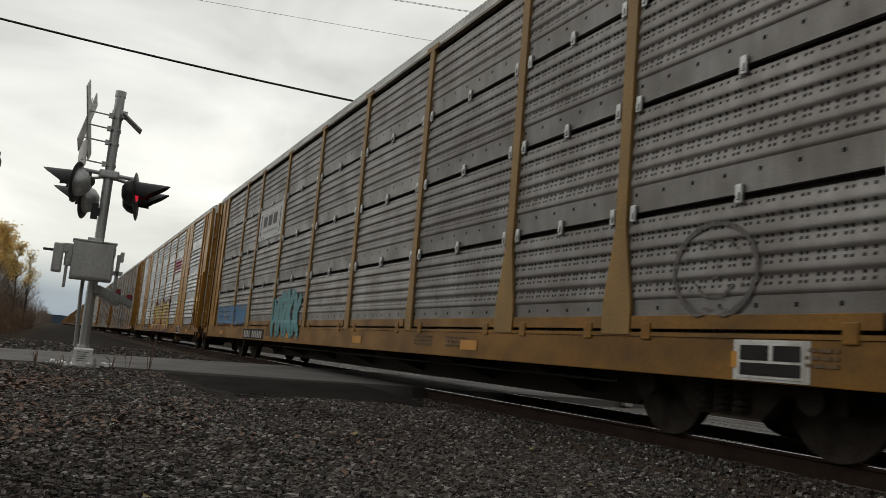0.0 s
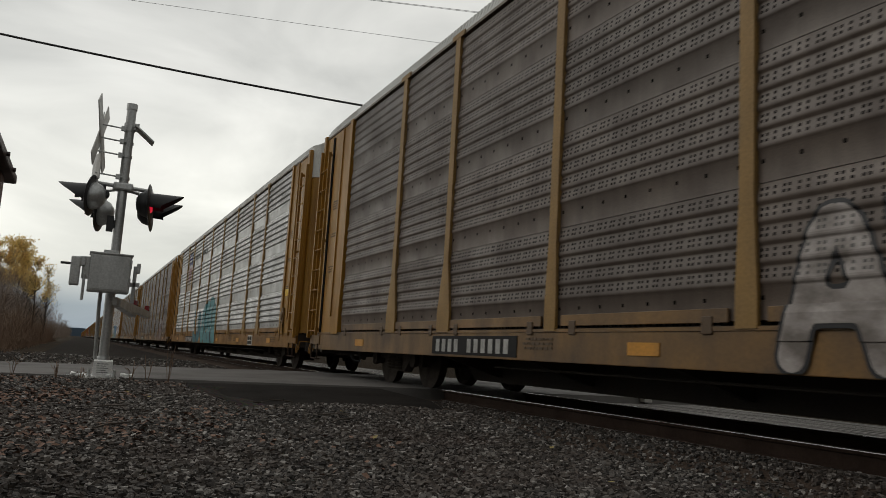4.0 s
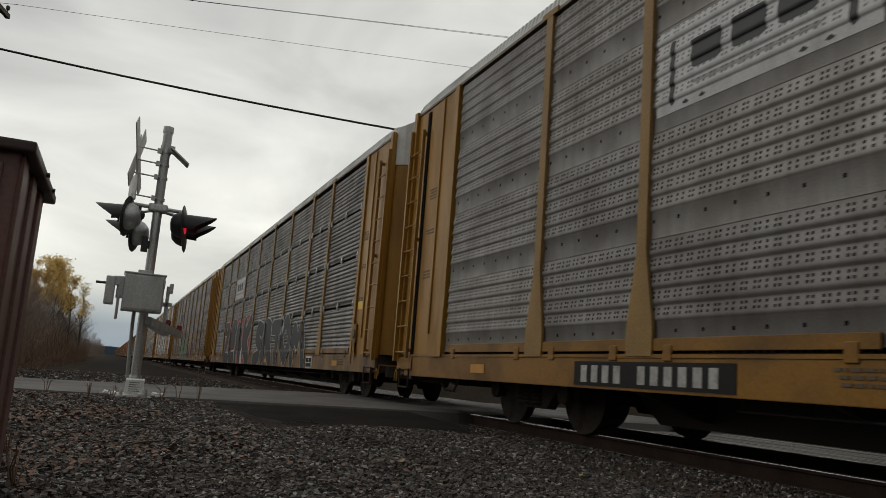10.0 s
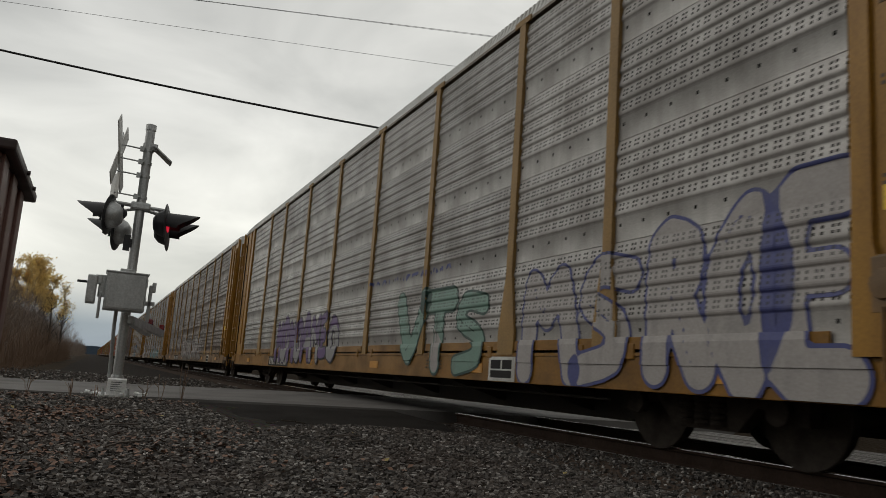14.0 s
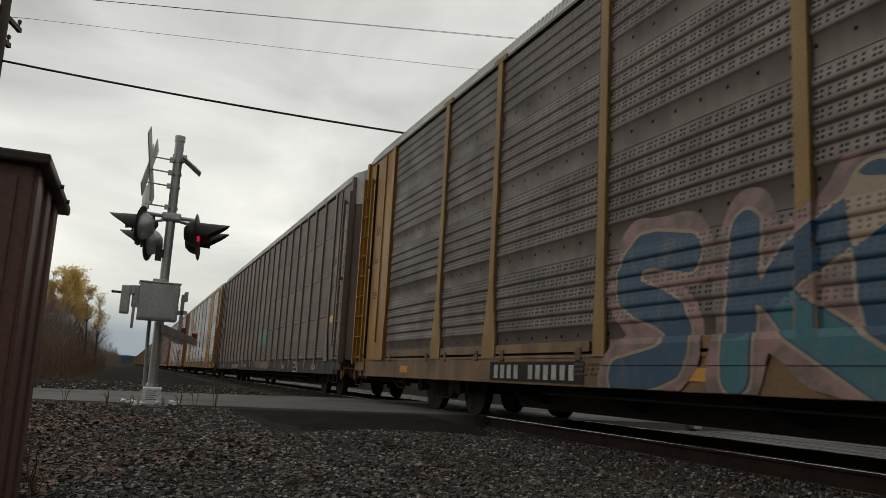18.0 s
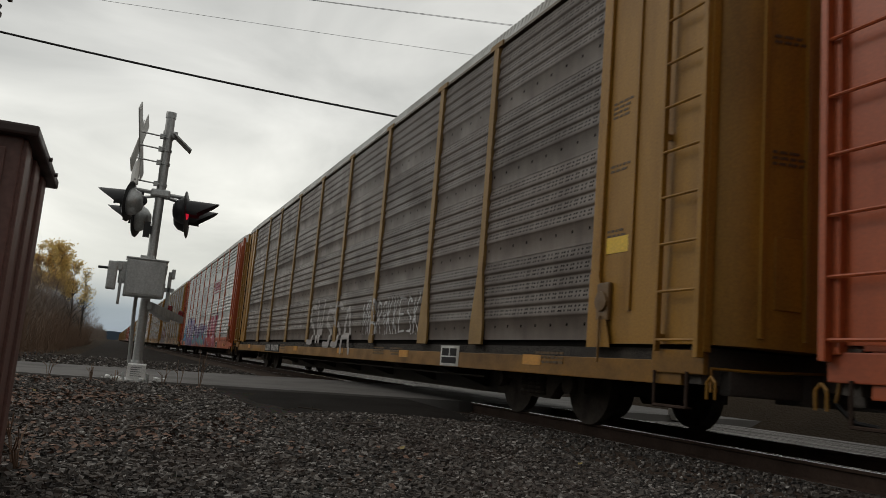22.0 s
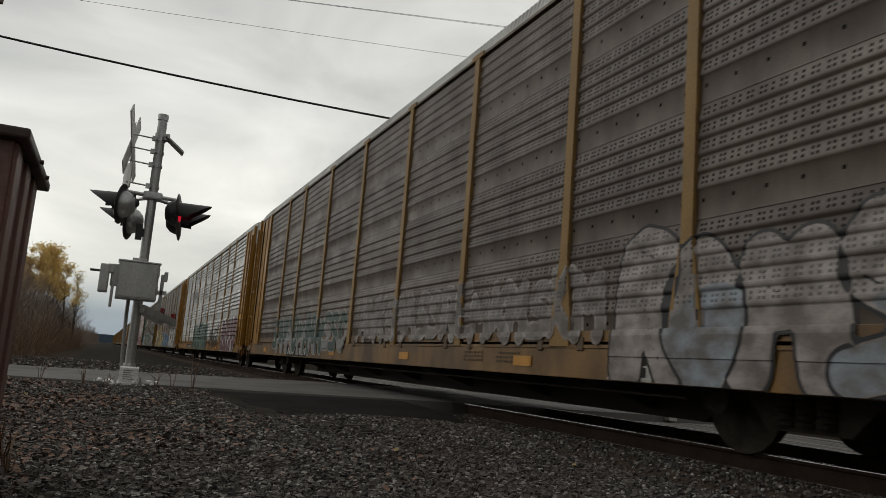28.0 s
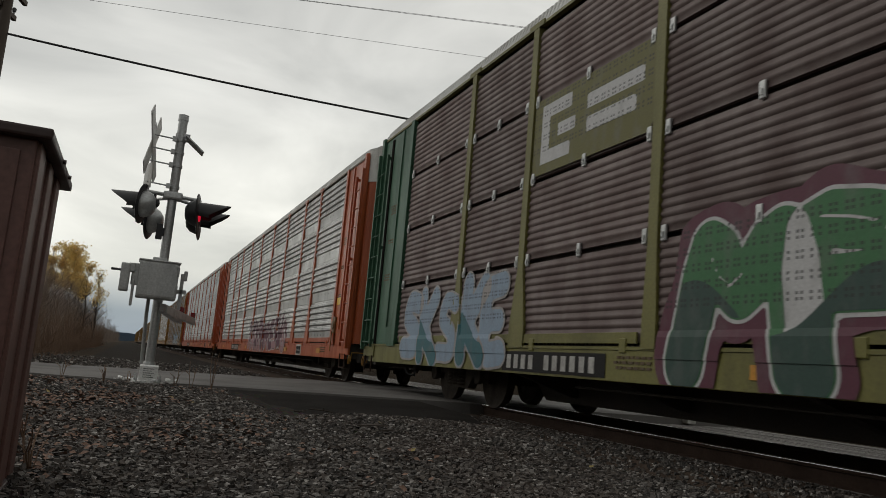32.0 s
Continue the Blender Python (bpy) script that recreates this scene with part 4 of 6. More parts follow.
# ---- paint on the cars: sprayed pieces, emblems ----
def spray(name, colour, dotted=True, fade=0.45):
    """Spray paint over ribs and punched holes, thin and chalky in places."""
    m, nt, b = shade(name, 0.6)
    co = nt.nodes.new("ShaderNodeTexCoord")
    sep = nt.nodes.new("ShaderNodeSeparateXYZ")
    nt.links.new(co.outputs["Object"], sep.inputs[0])
    thin = step(nt, grain(nt, 5.0, (1, 1, 0.5)), 0.5, 0.8) if fade < 0.5 else step(nt, grain(nt, 3.2, (1, 1, 1.6), 9.0), 0.36, 0.62)
    c = blend(nt, calc(nt, "MULTIPLY", thin, fade if max(colour) > 0.05 else 0.06), colour, (0.15, 0.145, 0.14) if fade < 0.5 else (0.11, 0.09, 0.075))
    c = blend(nt, 0.3, c, calc(nt, "MULTIPLY", grain(nt, 45.0), 2.0), "MULTIPLY")
    z = calc(nt, "MULTIPLY", calc(nt, "FRACT", calc(nt, "DIVIDE", calc(nt, "SUBTRACT", sep.outputs["Z"], TIER0), TIER)), TIER)
    if not dotted:
        nt.links.new(c, b.inputs["Base Color"])
        return m
    dot = calc(nt, "MULTIPLY", hole_dots(nt, sep.outputs["Y"], z), calc(nt, "GREATER_THAN", sep.outputs["Z"], TIER0))
    c = blend(nt, calc(nt, "MULTIPLY", dot, 0.8), c, (0.015, 0.015, 0.015))
    nt.links.new(c, b.inputs["Base Color"])
    return m


FADED = {"faded_pale": (0.36, 0.325, 0.305), "faded_grey": (0.23, 0.215, 0.205), "faded_pink": (0.30, 0.17, 0.16), "faded_sky": (0.27, 0.31, 0.35), "soot": (0.075, 0.072, 0.07), "faded_ochre": (0.32, 0.185, 0.075)}
SPRAY = {n: spray("sprayed_" + n, tuple(0.8 * q for q in c)) for n, c in {
    "olive": (0.15, 0.14, 0.03), "black": (0.014, 0.014, 0.017), "white": (0.62, 0.62, 0.62), "grey": (0.30, 0.295, 0.29), "pale": (0.42, 0.39, 0.37), "teal": (0.10, 0.30, 0.32),
    "deep_teal": (0.04, 0.16, 0.19), "mint": (0.20, 0.33, 0.27), "blue": (0.05, 0.21, 0.42), "navy": (0.02, 0.07, 0.13), "sky": (0.30, 0.40, 0.52),
    "purple": (0.13, 0.07, 0.20), "violet": (0.33, 0.27, 0.45), "maroon": (0.12, 0.025, 0.05), "crimson": (0.42, 0.05, 0.10), "red": (0.40, 0.03, 0.03),
    "pink": (0.48, 0.26, 0.28), "orange": (0.50, 0.22, 0.06), "yellow": (0.58, 0.42, 0.07), "lime": (0.30, 0.38, 0.08), "green": (0.05, 0.19, 0.07),
    "dark_green": (0.03, 0.075, 0.06), "tan": (0.38, 0.29, 0.20), "indigo": (0.07, 0.08, 0.24), "ochre": (0.40, 0.22, 0.06)}.items()}
SPRAY.update({n: spray("sprayed_" + n, c, fade=0.85) for n, c in FADED.items()})


def skin(y, z, style="plain"):
    """The x of the car's outside at (y, z): sill, sheet with its ribs, or post."""
    if z < TIER0:
        return -W + 0.010 if z < SILL1 - 0.10 else -W
    if style == "punched":
        bay = sum(BAYS) / 20
        return -W + (0.005 if abs((y + sum(BAYS) / 2 + bay / 2) % bay - bay / 2) < 0.062 else 0.05)
    for i in range(1, 9):
        foot = 0.2 if i in (1, 2, 7, 8) else 0.11
        half = 0.08 if z > SILL1 + 0.9 else 0.08 + (foot - 0.08) * min(1.0, (SILL1 + 0.9 - z) / 0.72)
        if abs(y - EDGES[i]) < half:
            return -W
    u = (z - TIER0) % TIER
    if z - TIER0 < 0.1055 and style != "banded":
        return -W + (0.0 if z < SILL1 + 0.105 else 0.012)
    if style == "punched":
        return -W + 0.05
    if style == "split":
        return -W + 0.026
    return -W + 0.048 - rib_depth(min(u, 1.0399)) * (0.5 if style == "soft" else 1.0)


LEVELS = [0.47, 0.505, 0.54, 0.575, 0.61, 0.645, 0.68, 0.699, 0.701, 0.735, 0.77, 0.81, TIER0]
for tier in range(4):
    marks = [0.039, 0.044, 0.105, 0.106, 0.15, 0.20, 0.25] + [0.25 + 0.158 * k + 0.158 * u for k in range(5) for u in RIB_U[1:]] + [1.045, 1.06]
    LEVELS += [TIER0 + tier * TIER + q for q in marks if not (tier and q < 0.12)]


def painted(name, field, y0, y1, z0, z1, mat, car, lift, style="plain", label="", grid=0.05):
    """A coat of paint where field(Y, Z) < 0, laid on the car's skin."""
    zs = [z for z in LEVELS if z0 - 0.04 <= z <= z1 + 0.04]
    ys = set(np.round(np.arange(y0, y1 + grid, grid), 3).tolist())
    for i in range(1, 9):
        for e in (EDGES[i] - 0.082, EDGES[i] - 0.079, EDGES[i] + 0.079, EDGES[i] + 0.082):
            if y0 < e < y1:
                ys.add(round(e, 4))
    if style == "punched":
        for i in range(1, 20):
            e = (i - 10) * sum(BAYS) / 20
            ys |= {round(q, 4) for q in (e - 0.063, e - 0.061, e + 0.061, e + 0.063) if y0 < q < y1}
    ys = sorted(ys)
    Y, Z = np.meshgrid(ys, zs)
    F = field(Y, Z)
    X = np.array([[skin(y, z, style) for y in ys] for z in zs]) - lift
    X = np.minimum(X, 0)
    m = Mesh()
    V, FC = m.v, m.f
    inside = F < 0
    for r in range(len(zs) - 1):
        c = 0
        row_in = inside[r] & inside[r + 1]
        row_any = inside[r] | inside[r + 1]
        n = len(ys) - 1
        while c < n:
            if not (row_any[c] or row_any[c + 1]):
                c += 1
                continue
            if row_in[c] and row_in[c + 1]:
                e = c + 1
                while e < n and row_in[e + 1] and abs(X[r, e + 1] - X[r, c]) < 1e-4 and abs(X[r + 1, e + 1] - X[r + 1, c]) < 1e-4 and abs(X[r, e] - X[r, c]) < 1e-4:
                    e += 1
                k = len(V)
                V += [(X[r, c], ys[c], zs[r]), (X[r, e], ys[e], zs[r]), (X[r + 1, e], ys[e], zs[r + 1]), (X[r + 1, c], ys[c], zs[r + 1])]
                FC.append((k, k + 1, k + 2, k + 3))
                c = e
                continue
            ring = [(r, c), (r, c + 1), (r + 1, c + 1), (r + 1, c)]
            out = []
            for (a, b), (a2, b2) in zip(ring, ring[1:] + ring[:1]):
                f0, f1 = F[a, b], F[a2, b2]
                if f0 < 0:
                    out.append((X[a, b], ys[b], zs[a]))
                if (f0 < 0) != (f1 < 0):
                    w = f0 / (f0 - f1)
                    out.append((X[a, b] + w * (X[a2, b2] - X[a, b]), ys[b] + w * (ys[b2] - ys[b]), zs[a] + w * (zs[a2] - zs[a])))
            if len(out) >= 3:
                k = len(V)
                V += out
                FC.append(tuple(range(k, k + len(out))))
            c += 1
    if not m.f:
        return None
    me = bpy.data.meshes.new(name)
    me.from_pydata([tuple(float(q) for q in p) for p in m.v], [], m.f)
    me.materials.append(mat)
    ob = new(name, me)
    ob.parent = car
    if label:
        ob["label"] = label
    return ob


def stroke_field(strokes):
    """Distance to thick bent strokes: each is (points, half width)."""
    def field(Y, Z):
        best = np.full(Y.shape, 9.0)
        for pts, half in strokes:
            for (a, b), (c, d) in zip(pts, pts[1:]):
                vy, vz = c - a, d - b
                t = np.clip(((Y - a) * vy + (Z - b) * vz) / (vy * vy + vz * vz + 1e-9), 0, 1)
                best = np.minimum(best, np.hypot(Y - a - t * vy, Z - b - t * vz) - half)
        return best
    return field


SHAPES = [
    [[(0.1, 0.05), (0.15, 0.95), (0.75, 0.9), (0.8, 0.55), (0.2, 0.45)], [(0.5, 0.45), (0.9, 0.0)]],
    [[(0.85, 0.85), (0.3, 0.95), (0.1, 0.6), (0.8, 0.4), (0.75, 0.08), (0.1, 0.1)]],
    [[(0.2, 0.1), (0.1, 0.6), (0.4, 0.95), (0.85, 0.7), (0.85, 0.25), (0.5, 0.02), (0.2, 0.1)]],
    [[(0.0, 0.0), (0.35, 0.95), (0.6, 0.95), (0.95, 0.0)], [(0.2, 0.35), (0.8, 0.35)]],
    [[(0.1, 0.0), (0.1, 0.95), (0.5, 0.3), (0.9, 0.95), (0.9, 0.0)]],
    [[(0.1, 0.0), (0.15, 1.0)], [(0.85, 0.95), (0.2, 0.45), (0.9, 0.0)]],
    [[(0.9, 0.1), (0.15, 0.05), (0.1, 0.9), (0.85, 0.95)], [(0.15, 0.5), (0.75, 0.5)]],
    [[(0.05, 0.95), (0.3, 0.0), (0.5, 0.6), (0.7, 0.0), (0.95, 0.95)]],
]


# Letters as strokes on a ten by ten grid.
LETTERS = {"A": "00 39 59 90|23 73", "B": "10 19 68 65 25|25 74 71 10", "C": "87 59 27 12 40 82", "D": "10 19 58 85 52 10", "E": "80 10 19 89|15 75",
           "F": "10 19 89|15 75", "G": "87 59 27 12 40 82 85 55", "H": "10 19|80 89|15 85", "I": "50 59", "K": "10 19|89 25 90", "L": "19 10 80",
           "M": "00 19 44 79 90", "N": "10 19 80 89", "O": "50 13 16 59 86 83 50", "P": "10 19 78 85 15", "R": "10 19 78 65 15|45 90", "S": "88 39 16 74 71 10",
           "T": "50 59|09 99", "U": "19 12 40 60 82 89", "V": "09 50 99", "W": "09 20 55 70 99", "X": "09 90|00 99", "Z": "19 89 10 80"}


def letter_lines(c):
    return [[(int(p[0]) / 9, int(p[1]) / 9) for p in line.split()] for line in LETTERS[c].split("|")]


def piece(n, y0, y1, z0, z1, fill, second=None, edge=None, halo=None, seed=1, fat=0.085, letter=0.60, word="", cast=(0.0, 0.0)):
    """A sprayed piece on car n: bent thick strokes with a second tone, an outline and a halo."""
    car, style = CARS[n + 1], STYLES[n]
    rnd = random.Random(seed * 977 + n)
    width, height = y1 - y0, z1 - z0
    fat = fat * 1.7 if word else fat * 1.4
    count = len(word) or max(2, round(width / (letter * min(height, 1.3))))
    strokes, odd, letters = [], [], []
    for i in range(count):
        a = y1 - (i + 0.08 + rnd.uniform(-0.05, 0.05)) * width / count
        w = width / count * rnd.uniform(0.82, 1.0)
        top, low = z1 - rnd.uniform(0.1, 0.3) * height * (0.4 + 0.6 * rnd.random()), z0 + rnd.uniform(0.06, 0.14) * height
        lean = rnd.uniform(-0.12, 0.12)
        letters.append([])
        for line in letter_lines(word[i]) if word else rnd.choice(SHAPES):
            fine = []
            for (p, q), (p2, q2) in zip(line, line[1:]):
                for s in range(3):
                    fine.append((p + (p2 - p) * s / 3, q + (q2 - q) * s / 3))
            fine.append(line[-1])
            soft = [fine[0]] + [((u[0] + 2 * v[0] + w2[0]) / 4, (u[1] + 2 * v[1] + w2[1]) / 4) for u, v, w2 in zip(fine, fine[1:], fine[2:])] + [fine[-1]]
            st = ([(a - (p + lean * q) * w, low + q * (top - low)) for p, q in soft], fat * 0.82 * min(height, 1.5) * rnd.uniform(0.85, 1.2))
            strokes.append(st)
            letters[-1].append(st)
            if i % 2 or rnd.random() < 0.25:
                odd.append(st)
    near = stroke_field(strokes)
    each = [stroke_field(q) for q in letters]

    def apart(Y, Z):
        """Inside one letter, with a gap where the next one overlaps it."""
        f = np.sort(np.array([q(Y, Z) for q in each]), axis=0)
        return np.maximum(f[0], 0.022 - f[1]) if len(each) > 1 else f[0]

    box = (y0 - 0.25, y1 + 0.25, z0 - 0.1, z1 + 0.2)
    if halo:
        painted("halo", lambda Y, Z: near(Y - cast[0], Z - cast[1]) - 0.17 + 0.05 * np.sin(Y * 7.1 + seed) * np.cos(Z * 6.3), *box, SPRAY[halo], car, 0.003, style, "sprayed colour cloud")
    if edge:
        painted("graffiti", lambda Y, Z: near(Y, Z) - 0.034, *box, SPRAY[edge], car, 0.006, style, "sprayed lettering, " + edge.replace("_", " ") + " outlines")
    if fill:
        painted("graffiti_fill", apart if edge else near, *box, SPRAY[fill], car, 0.009, style, "sprayed lettering in " + fill.replace("_", " "))
    if edge and fill and word and fill not in ("black", "navy", "maroon"):
        inner = []
        for st, half in strokes:
            if rnd.random() < 0.75:
                k = len(st) // 2
                inner.append(([(p + half * 0.45, q + 0.03) for p, q in st[max(0, k - 2):k + 2]], 0.011))
        ob = painted("graffiti_line", stroke_field(inner), *box, SPRAY[edge], car, 0.0135, style) if inner else None
        if ob:
            ob["kind"] = "stuff"
    if second:
        far = stroke_field(odd or strokes[:1])
        mid = z0 + 0.45 * height
        tone = painted("graffiti_tone", lambda Y, Z: np.maximum(far(Y, Z) + 0.015, Z - mid - 0.25 * np.sin(Y * 3.3 + seed)), *box, SPRAY[second], car, 0.012, style)
        if tone:
            tone["kind"] = "stuff"


def tag(n, y0, y1, z0, z1, colour, seed=1, thick=0.022):
    """A thin scrawled line on car n."""
    rnd = random.Random(seed * 31 + n)
    strokes, y = [], y1
    while y > y0:
        w = rnd.uniform(0.2, 0.38)
        for line in rnd.choice(SHAPES):
            strokes.append(([(y - p * w, z0 + q * (z1 - z0) * rnd.uniform(0.85, 1.0)) for p, q in line], thick))
        y -= w * 1.15
    painted("scrawl", stroke_field(strokes), y0 - 0.1, y1 + 0.1, z0 - 0.05, z1 + 0.05, SPRAY[colour], CARS[n + 1], 0.007, STYLES[n], "thin scrawled " + colour.replace("_", " ") + " lines")


def rect(y0, y1, z0, z1):
    return lambda Y, Z: np.maximum(np.abs(Y - (y0 + y1) / 2) - (y1 - y0) / 2, np.abs(Z - (z0 + z1) / 2) - (z1 - z0) / 2)


def board(n, name, y0, y1, z0, z1, colour, label, bars=(), lift=0.005):
    """A painted field with plain bars: (y0, y1, z0, z1, colour) as shares of the field."""
    car, style = CARS[n + 1], STYLES[n]
    ob = None
    if colour:
        ob = painted(name, rect(y0, y1, z0, z1), y0 - 0.1, y1 + 0.1, z0, z1, SPRAY[colour], car, lift, style, label)
    for a, b, c, d, col in bars:
        p, q, r, s = y1 - b * (y1 - y0), y1 - a * (y1 - y0), z0 + c * (z1 - z0), z0 + d * (z1 - z0)
        painted(name + "_bar", rect(p, q, r, s), p - 0.1, q + 0.1, r, s, SPRAY[col], car, lift + 0.003, style, "" if colour else label)


STYLES = [{"split": "split", "bright": "split", "green": "split", "slotted": "split", "banded": "banded", "banded_old": "banded", "pale": "soft", "brown": "punched", "dark": "soft", "grey": "soft", "gapped": "soft"}.get(k, "plain") for k in KINDS]
LOGO = [(0.08, 0.11, 0.15, 0.85, "black"), (0.89, 0.92, 0.15, 0.85, "black"), (0.2, 0.36, 0.45, 0.75, "black"), (0.41, 0.57, 0.45, 0.75, "black"), (0.62, 0.78, 0.45, 0.75, "black"), (0.2, 0.8, 0.28, 0.33, "grey"), (0.15, 0.19, 0.12, 0.18, "black"), (0.24, 0.28, 0.12, 0.18, "black"), (0.7, 0.74, 0.12, 0.18, "black"), (0.8, 0.84, 0.12, 0.18, "black")]
for n in (0, 8, 9):
    board(n, "sign_field", 4.3, 6.8, 3.05, 4.0, "white", "white painted field with black emblem bars", LOGO)


def shield(yc, grow):
    """A badge outline: straight sides, a pointed foot."""
    def field(Y, Z):
        half = 0.52 * np.sqrt(np.clip((Z - 3.32 + grow) / 0.62, 0, 1))
        return np.maximum(np.abs(Y - yc) - half - grow, np.maximum(Z - 4.72 - grow, 3.32 - grow - Z))
    return field


for n in (4, 14, 23):
    plate = board(n, "emblem_plate", 7.05, 8.86, 2.9, 4.95, "tan" if n == 4 else "ochre", "yellow plate carrying a blue and red striped shield")
    yc = 7.95
    for name, test, grow, col, lift in (("shield", lambda Y, Z: -9.0, 0.05, "navy", 0.008), ("shield_field", lambda Y, Z: -9.0, 0.0, "white", 0.011), ("shield_top", lambda Y, Z: 4.18 - Z, 0.0, "indigo", 0.014)):
        f = shield(yc, grow)
        painted(name, lambda Y, Z: np.maximum(f(Y, Z), test(Y, Z)), 7.2, 8.7, 3.2, 4.85, SPRAY[col], CARS[n + 1], lift, STYLES[n], grid=0.0375)
    f = shield(yc, 0.0)
    for i in range(-3, 4):
        mid = yc + i * 0.15
        painted("shield_stripe", lambda Y, Z: np.maximum(f(Y, Z), np.maximum(Z - 4.10, np.abs(Y - mid) - 0.037)), 7.2, 8.7, 3.2, 4.2, SPRAY["red"], CARS[n + 1], 0.014, STYLES[n], grid=0.0375)
    for i, z in enumerate((4.52, 4.30)):
        painted("shield_bar", rect(yc - 0.36 - 0.04 * i, yc + 0.36 + 0.04 * i, z, z + 0.11), 7.3, 8.6, z, z + 0.12, SPRAY["white"], CARS[n + 1], 0.017, STYLES[n])
for n, col, y0 in ((5, "tan", 4.5), (6, "tan", 4.5), (10, "black", 4.4), (11, "grey", 4.4), (17, "grey", 4.4), (25, "grey", 4.4), (18, "crimson", -6.8), (20, "crimson", -6.8), (1, "crimson", -6.5)):
    board(n, "emblem", y0, y0 + 2.2, 3.2, 3.85, None, col + " emblem of plain bars on the ribbed side", [(0.02, 0.2, 0.3, 0.95, col), (0.25, 0.45, 0.3, 0.95, col), (0.5, 0.7, 0.3, 0.95, col), (0.75, 0.95, 0.3, 0.95, col), (0.05, 0.95, 0.08, 0.18, col)])
board(27, "sign_field", 4.25, 6.82, 3.0, 4.02, "olive", "olive painted field with white emblem shapes", [(0.08, 0.16, 0.1, 0.9, "white"), (0.16, 0.36, 0.72, 0.9, "white"), (0.16, 0.36, 0.1, 0.3, "white"), (0.24, 0.40, 0.42, 0.58, "white"), (0.5, 0.93, 0.58, 0.76, "white"), (0.5, 0.88, 0.30, 0.48, "white")])

for words, y in (("BUILDING", 6.12), ("AMERICA", 4.0)):
    slogan = part("slogan", lettering("slogan", words, 0.33, SPRAY["black"]), None, CARS[5], "dark painted slogan in capitals")
    slogan["kind"] = "stuff"
    slogan.matrix_basis = pose(-W + 0.010, y, 4.27, 90, 0, -90)
ring = lambda Y, Z: np.abs(np.hypot((Y + 10.15) / 1.15, Z - 1.32) - 0.38) - 0.022
painted("graffiti", ring, -10.8, -9.5, 0.85, 1.8, SPRAY["soot"], CARS[1], 0.006, STYLES[0], "dark sprayed ring")
swirl = stroke_field([([(-9.98, 1.50), (-10.05, 1.56), (-10.16, 1.52)], 0.014), ([(-10.24, 1.52), (-10.32, 1.56), (-10.40, 1.48)], 0.014), ([(-10.18, 1.42), (-10.22, 1.28), (-10.14, 1.24)], 0.012), ([(-9.95, 1.22), (-10.08, 1.10), (-10.26, 1.10), (-10.38, 1.22)], 0.016), ([(-10.05, 1.02), (-10.18, 0.98), (-10.30, 1.03)], 0.014), ([(-9.86, 1.44), (-9.82, 1.30), (-9.90, 1.16)], 0.012), ([(-10.44, 1.40), (-10.48, 1.26), (-10.42, 1.12)], 0.012)])
painted("scrawl", swirl, -10.7, -9.6, 0.9, 1.7, SPRAY["soot"], CARS[1], 0.006, STYLES[0], "thin dark sprayed swirls")["kind"] = "stuff"
piece(0, 1.7, 4.1, 0.6, 1.7, "teal", None, "deep_teal", None, 3)
tag(0, 7.3, 11.4, 0.9, 1.45, "blue", 4, 0.05)
piece(1, -4.2, 2.6, 0.5, 2.15, "yellow", "orange", "purple", "maroon", 5)
piece(2, -3.6, 0.6, 0.5, 1.9, "black", None, "white", None, 6)
piece(3, -6.0, 1.0, 0.5, 1.8, "faded_pale", "faded_sky", "black", None, 61)
piece(4, -1.2, 2.3, 0.48, 2.15, "teal", None, "black", None, 7, 0.125, word="CEER")
tag(4, -1.0, -0.5, 1.2, 1.5, "indigo", 71, 0.018)
piece(4, 2.5, 4.6, 0.48, 1.9, "deep_teal", None, "navy", None, 8, 0.085, word="LB")
piece(5, -9.4, -6.2, 0.5, 1.85, "faded_pale", "faded_pink", "maroon", None, 9, 0.08, word="PEG")
piece(5, -6.1, -5.0, 0.5, 1.75, "faded_pale", "faded_grey", "black", None, 69, 0.085, word="C")
piece(5, -4.1, -1.6, 0.95, 1.9, "faded_grey", None, "faded_pale", None, 10, 0.09)
piece(5, 0.0, 4.2, 0.9, 1.8, "faded_grey", None, "faded_pale", None, 11, 0.07)
tag(6, -8.0, -5.0, 0.9, 1.6, "pale", 12, 0.03)
piece(7, -3.6, 4.6, 0.5, 2.2, "blue", "lime", "purple", "teal", 13)
tag(7, 10.2, 11.3, 1.0, 1.9, "dark_green", 14, 0.02)
piece(9, 1.7, 8.6, 0.5, 2.05, "black", None, "white", "red", 15, 0.165, word="ZERK", cast=(-0.35, -0.05))
piece(9, -7.4, 0.6, 0.5, 1.95, "black", None, "white", None, 16, 0.12, word="SRTOM")
piece(10, -5.4, -1.8, 0.5, 2.3, "faded_ochre", "maroon", "faded_pale", None, 17, 0.085, word="HAEN")
piece(10, -0.6, 4.0, 0.55, 1.9, "green", "mint", "pale", None, 18)
piece(11, -1.6, 1.2, 0.7, 1.8, "white", None, "black", None, 19, 0.08)
piece(12, -11.8, -9.65, 0.52, 2.1, "pale", None, "indigo", None, 20, 0.085, word="ROE")
piece(12, -9.45, -7.3, 0.52, 1.95, "pale", None, "indigo", None, 21, 0.085, word="MS")
piece(12, -6.4, -3.0, 0.55, 1.75, "mint", "pale", "dark_green", None, 22, word="VTS")
tag(12, -5.0, -1.4, 1.95, 2.15, "indigo", 23)
piece(12, 0.5, 6.5, 0.6, 1.9, "purple", "grey", "black", None, 24)
piece(13, -5.5, 3.0, 0.5, 1.7, "faded_pale", "faded_grey", "black", None, 62)
piece(14, -7.9, 0.8, 0.5, 1.65, "grey", "teal", "black", None, 25)
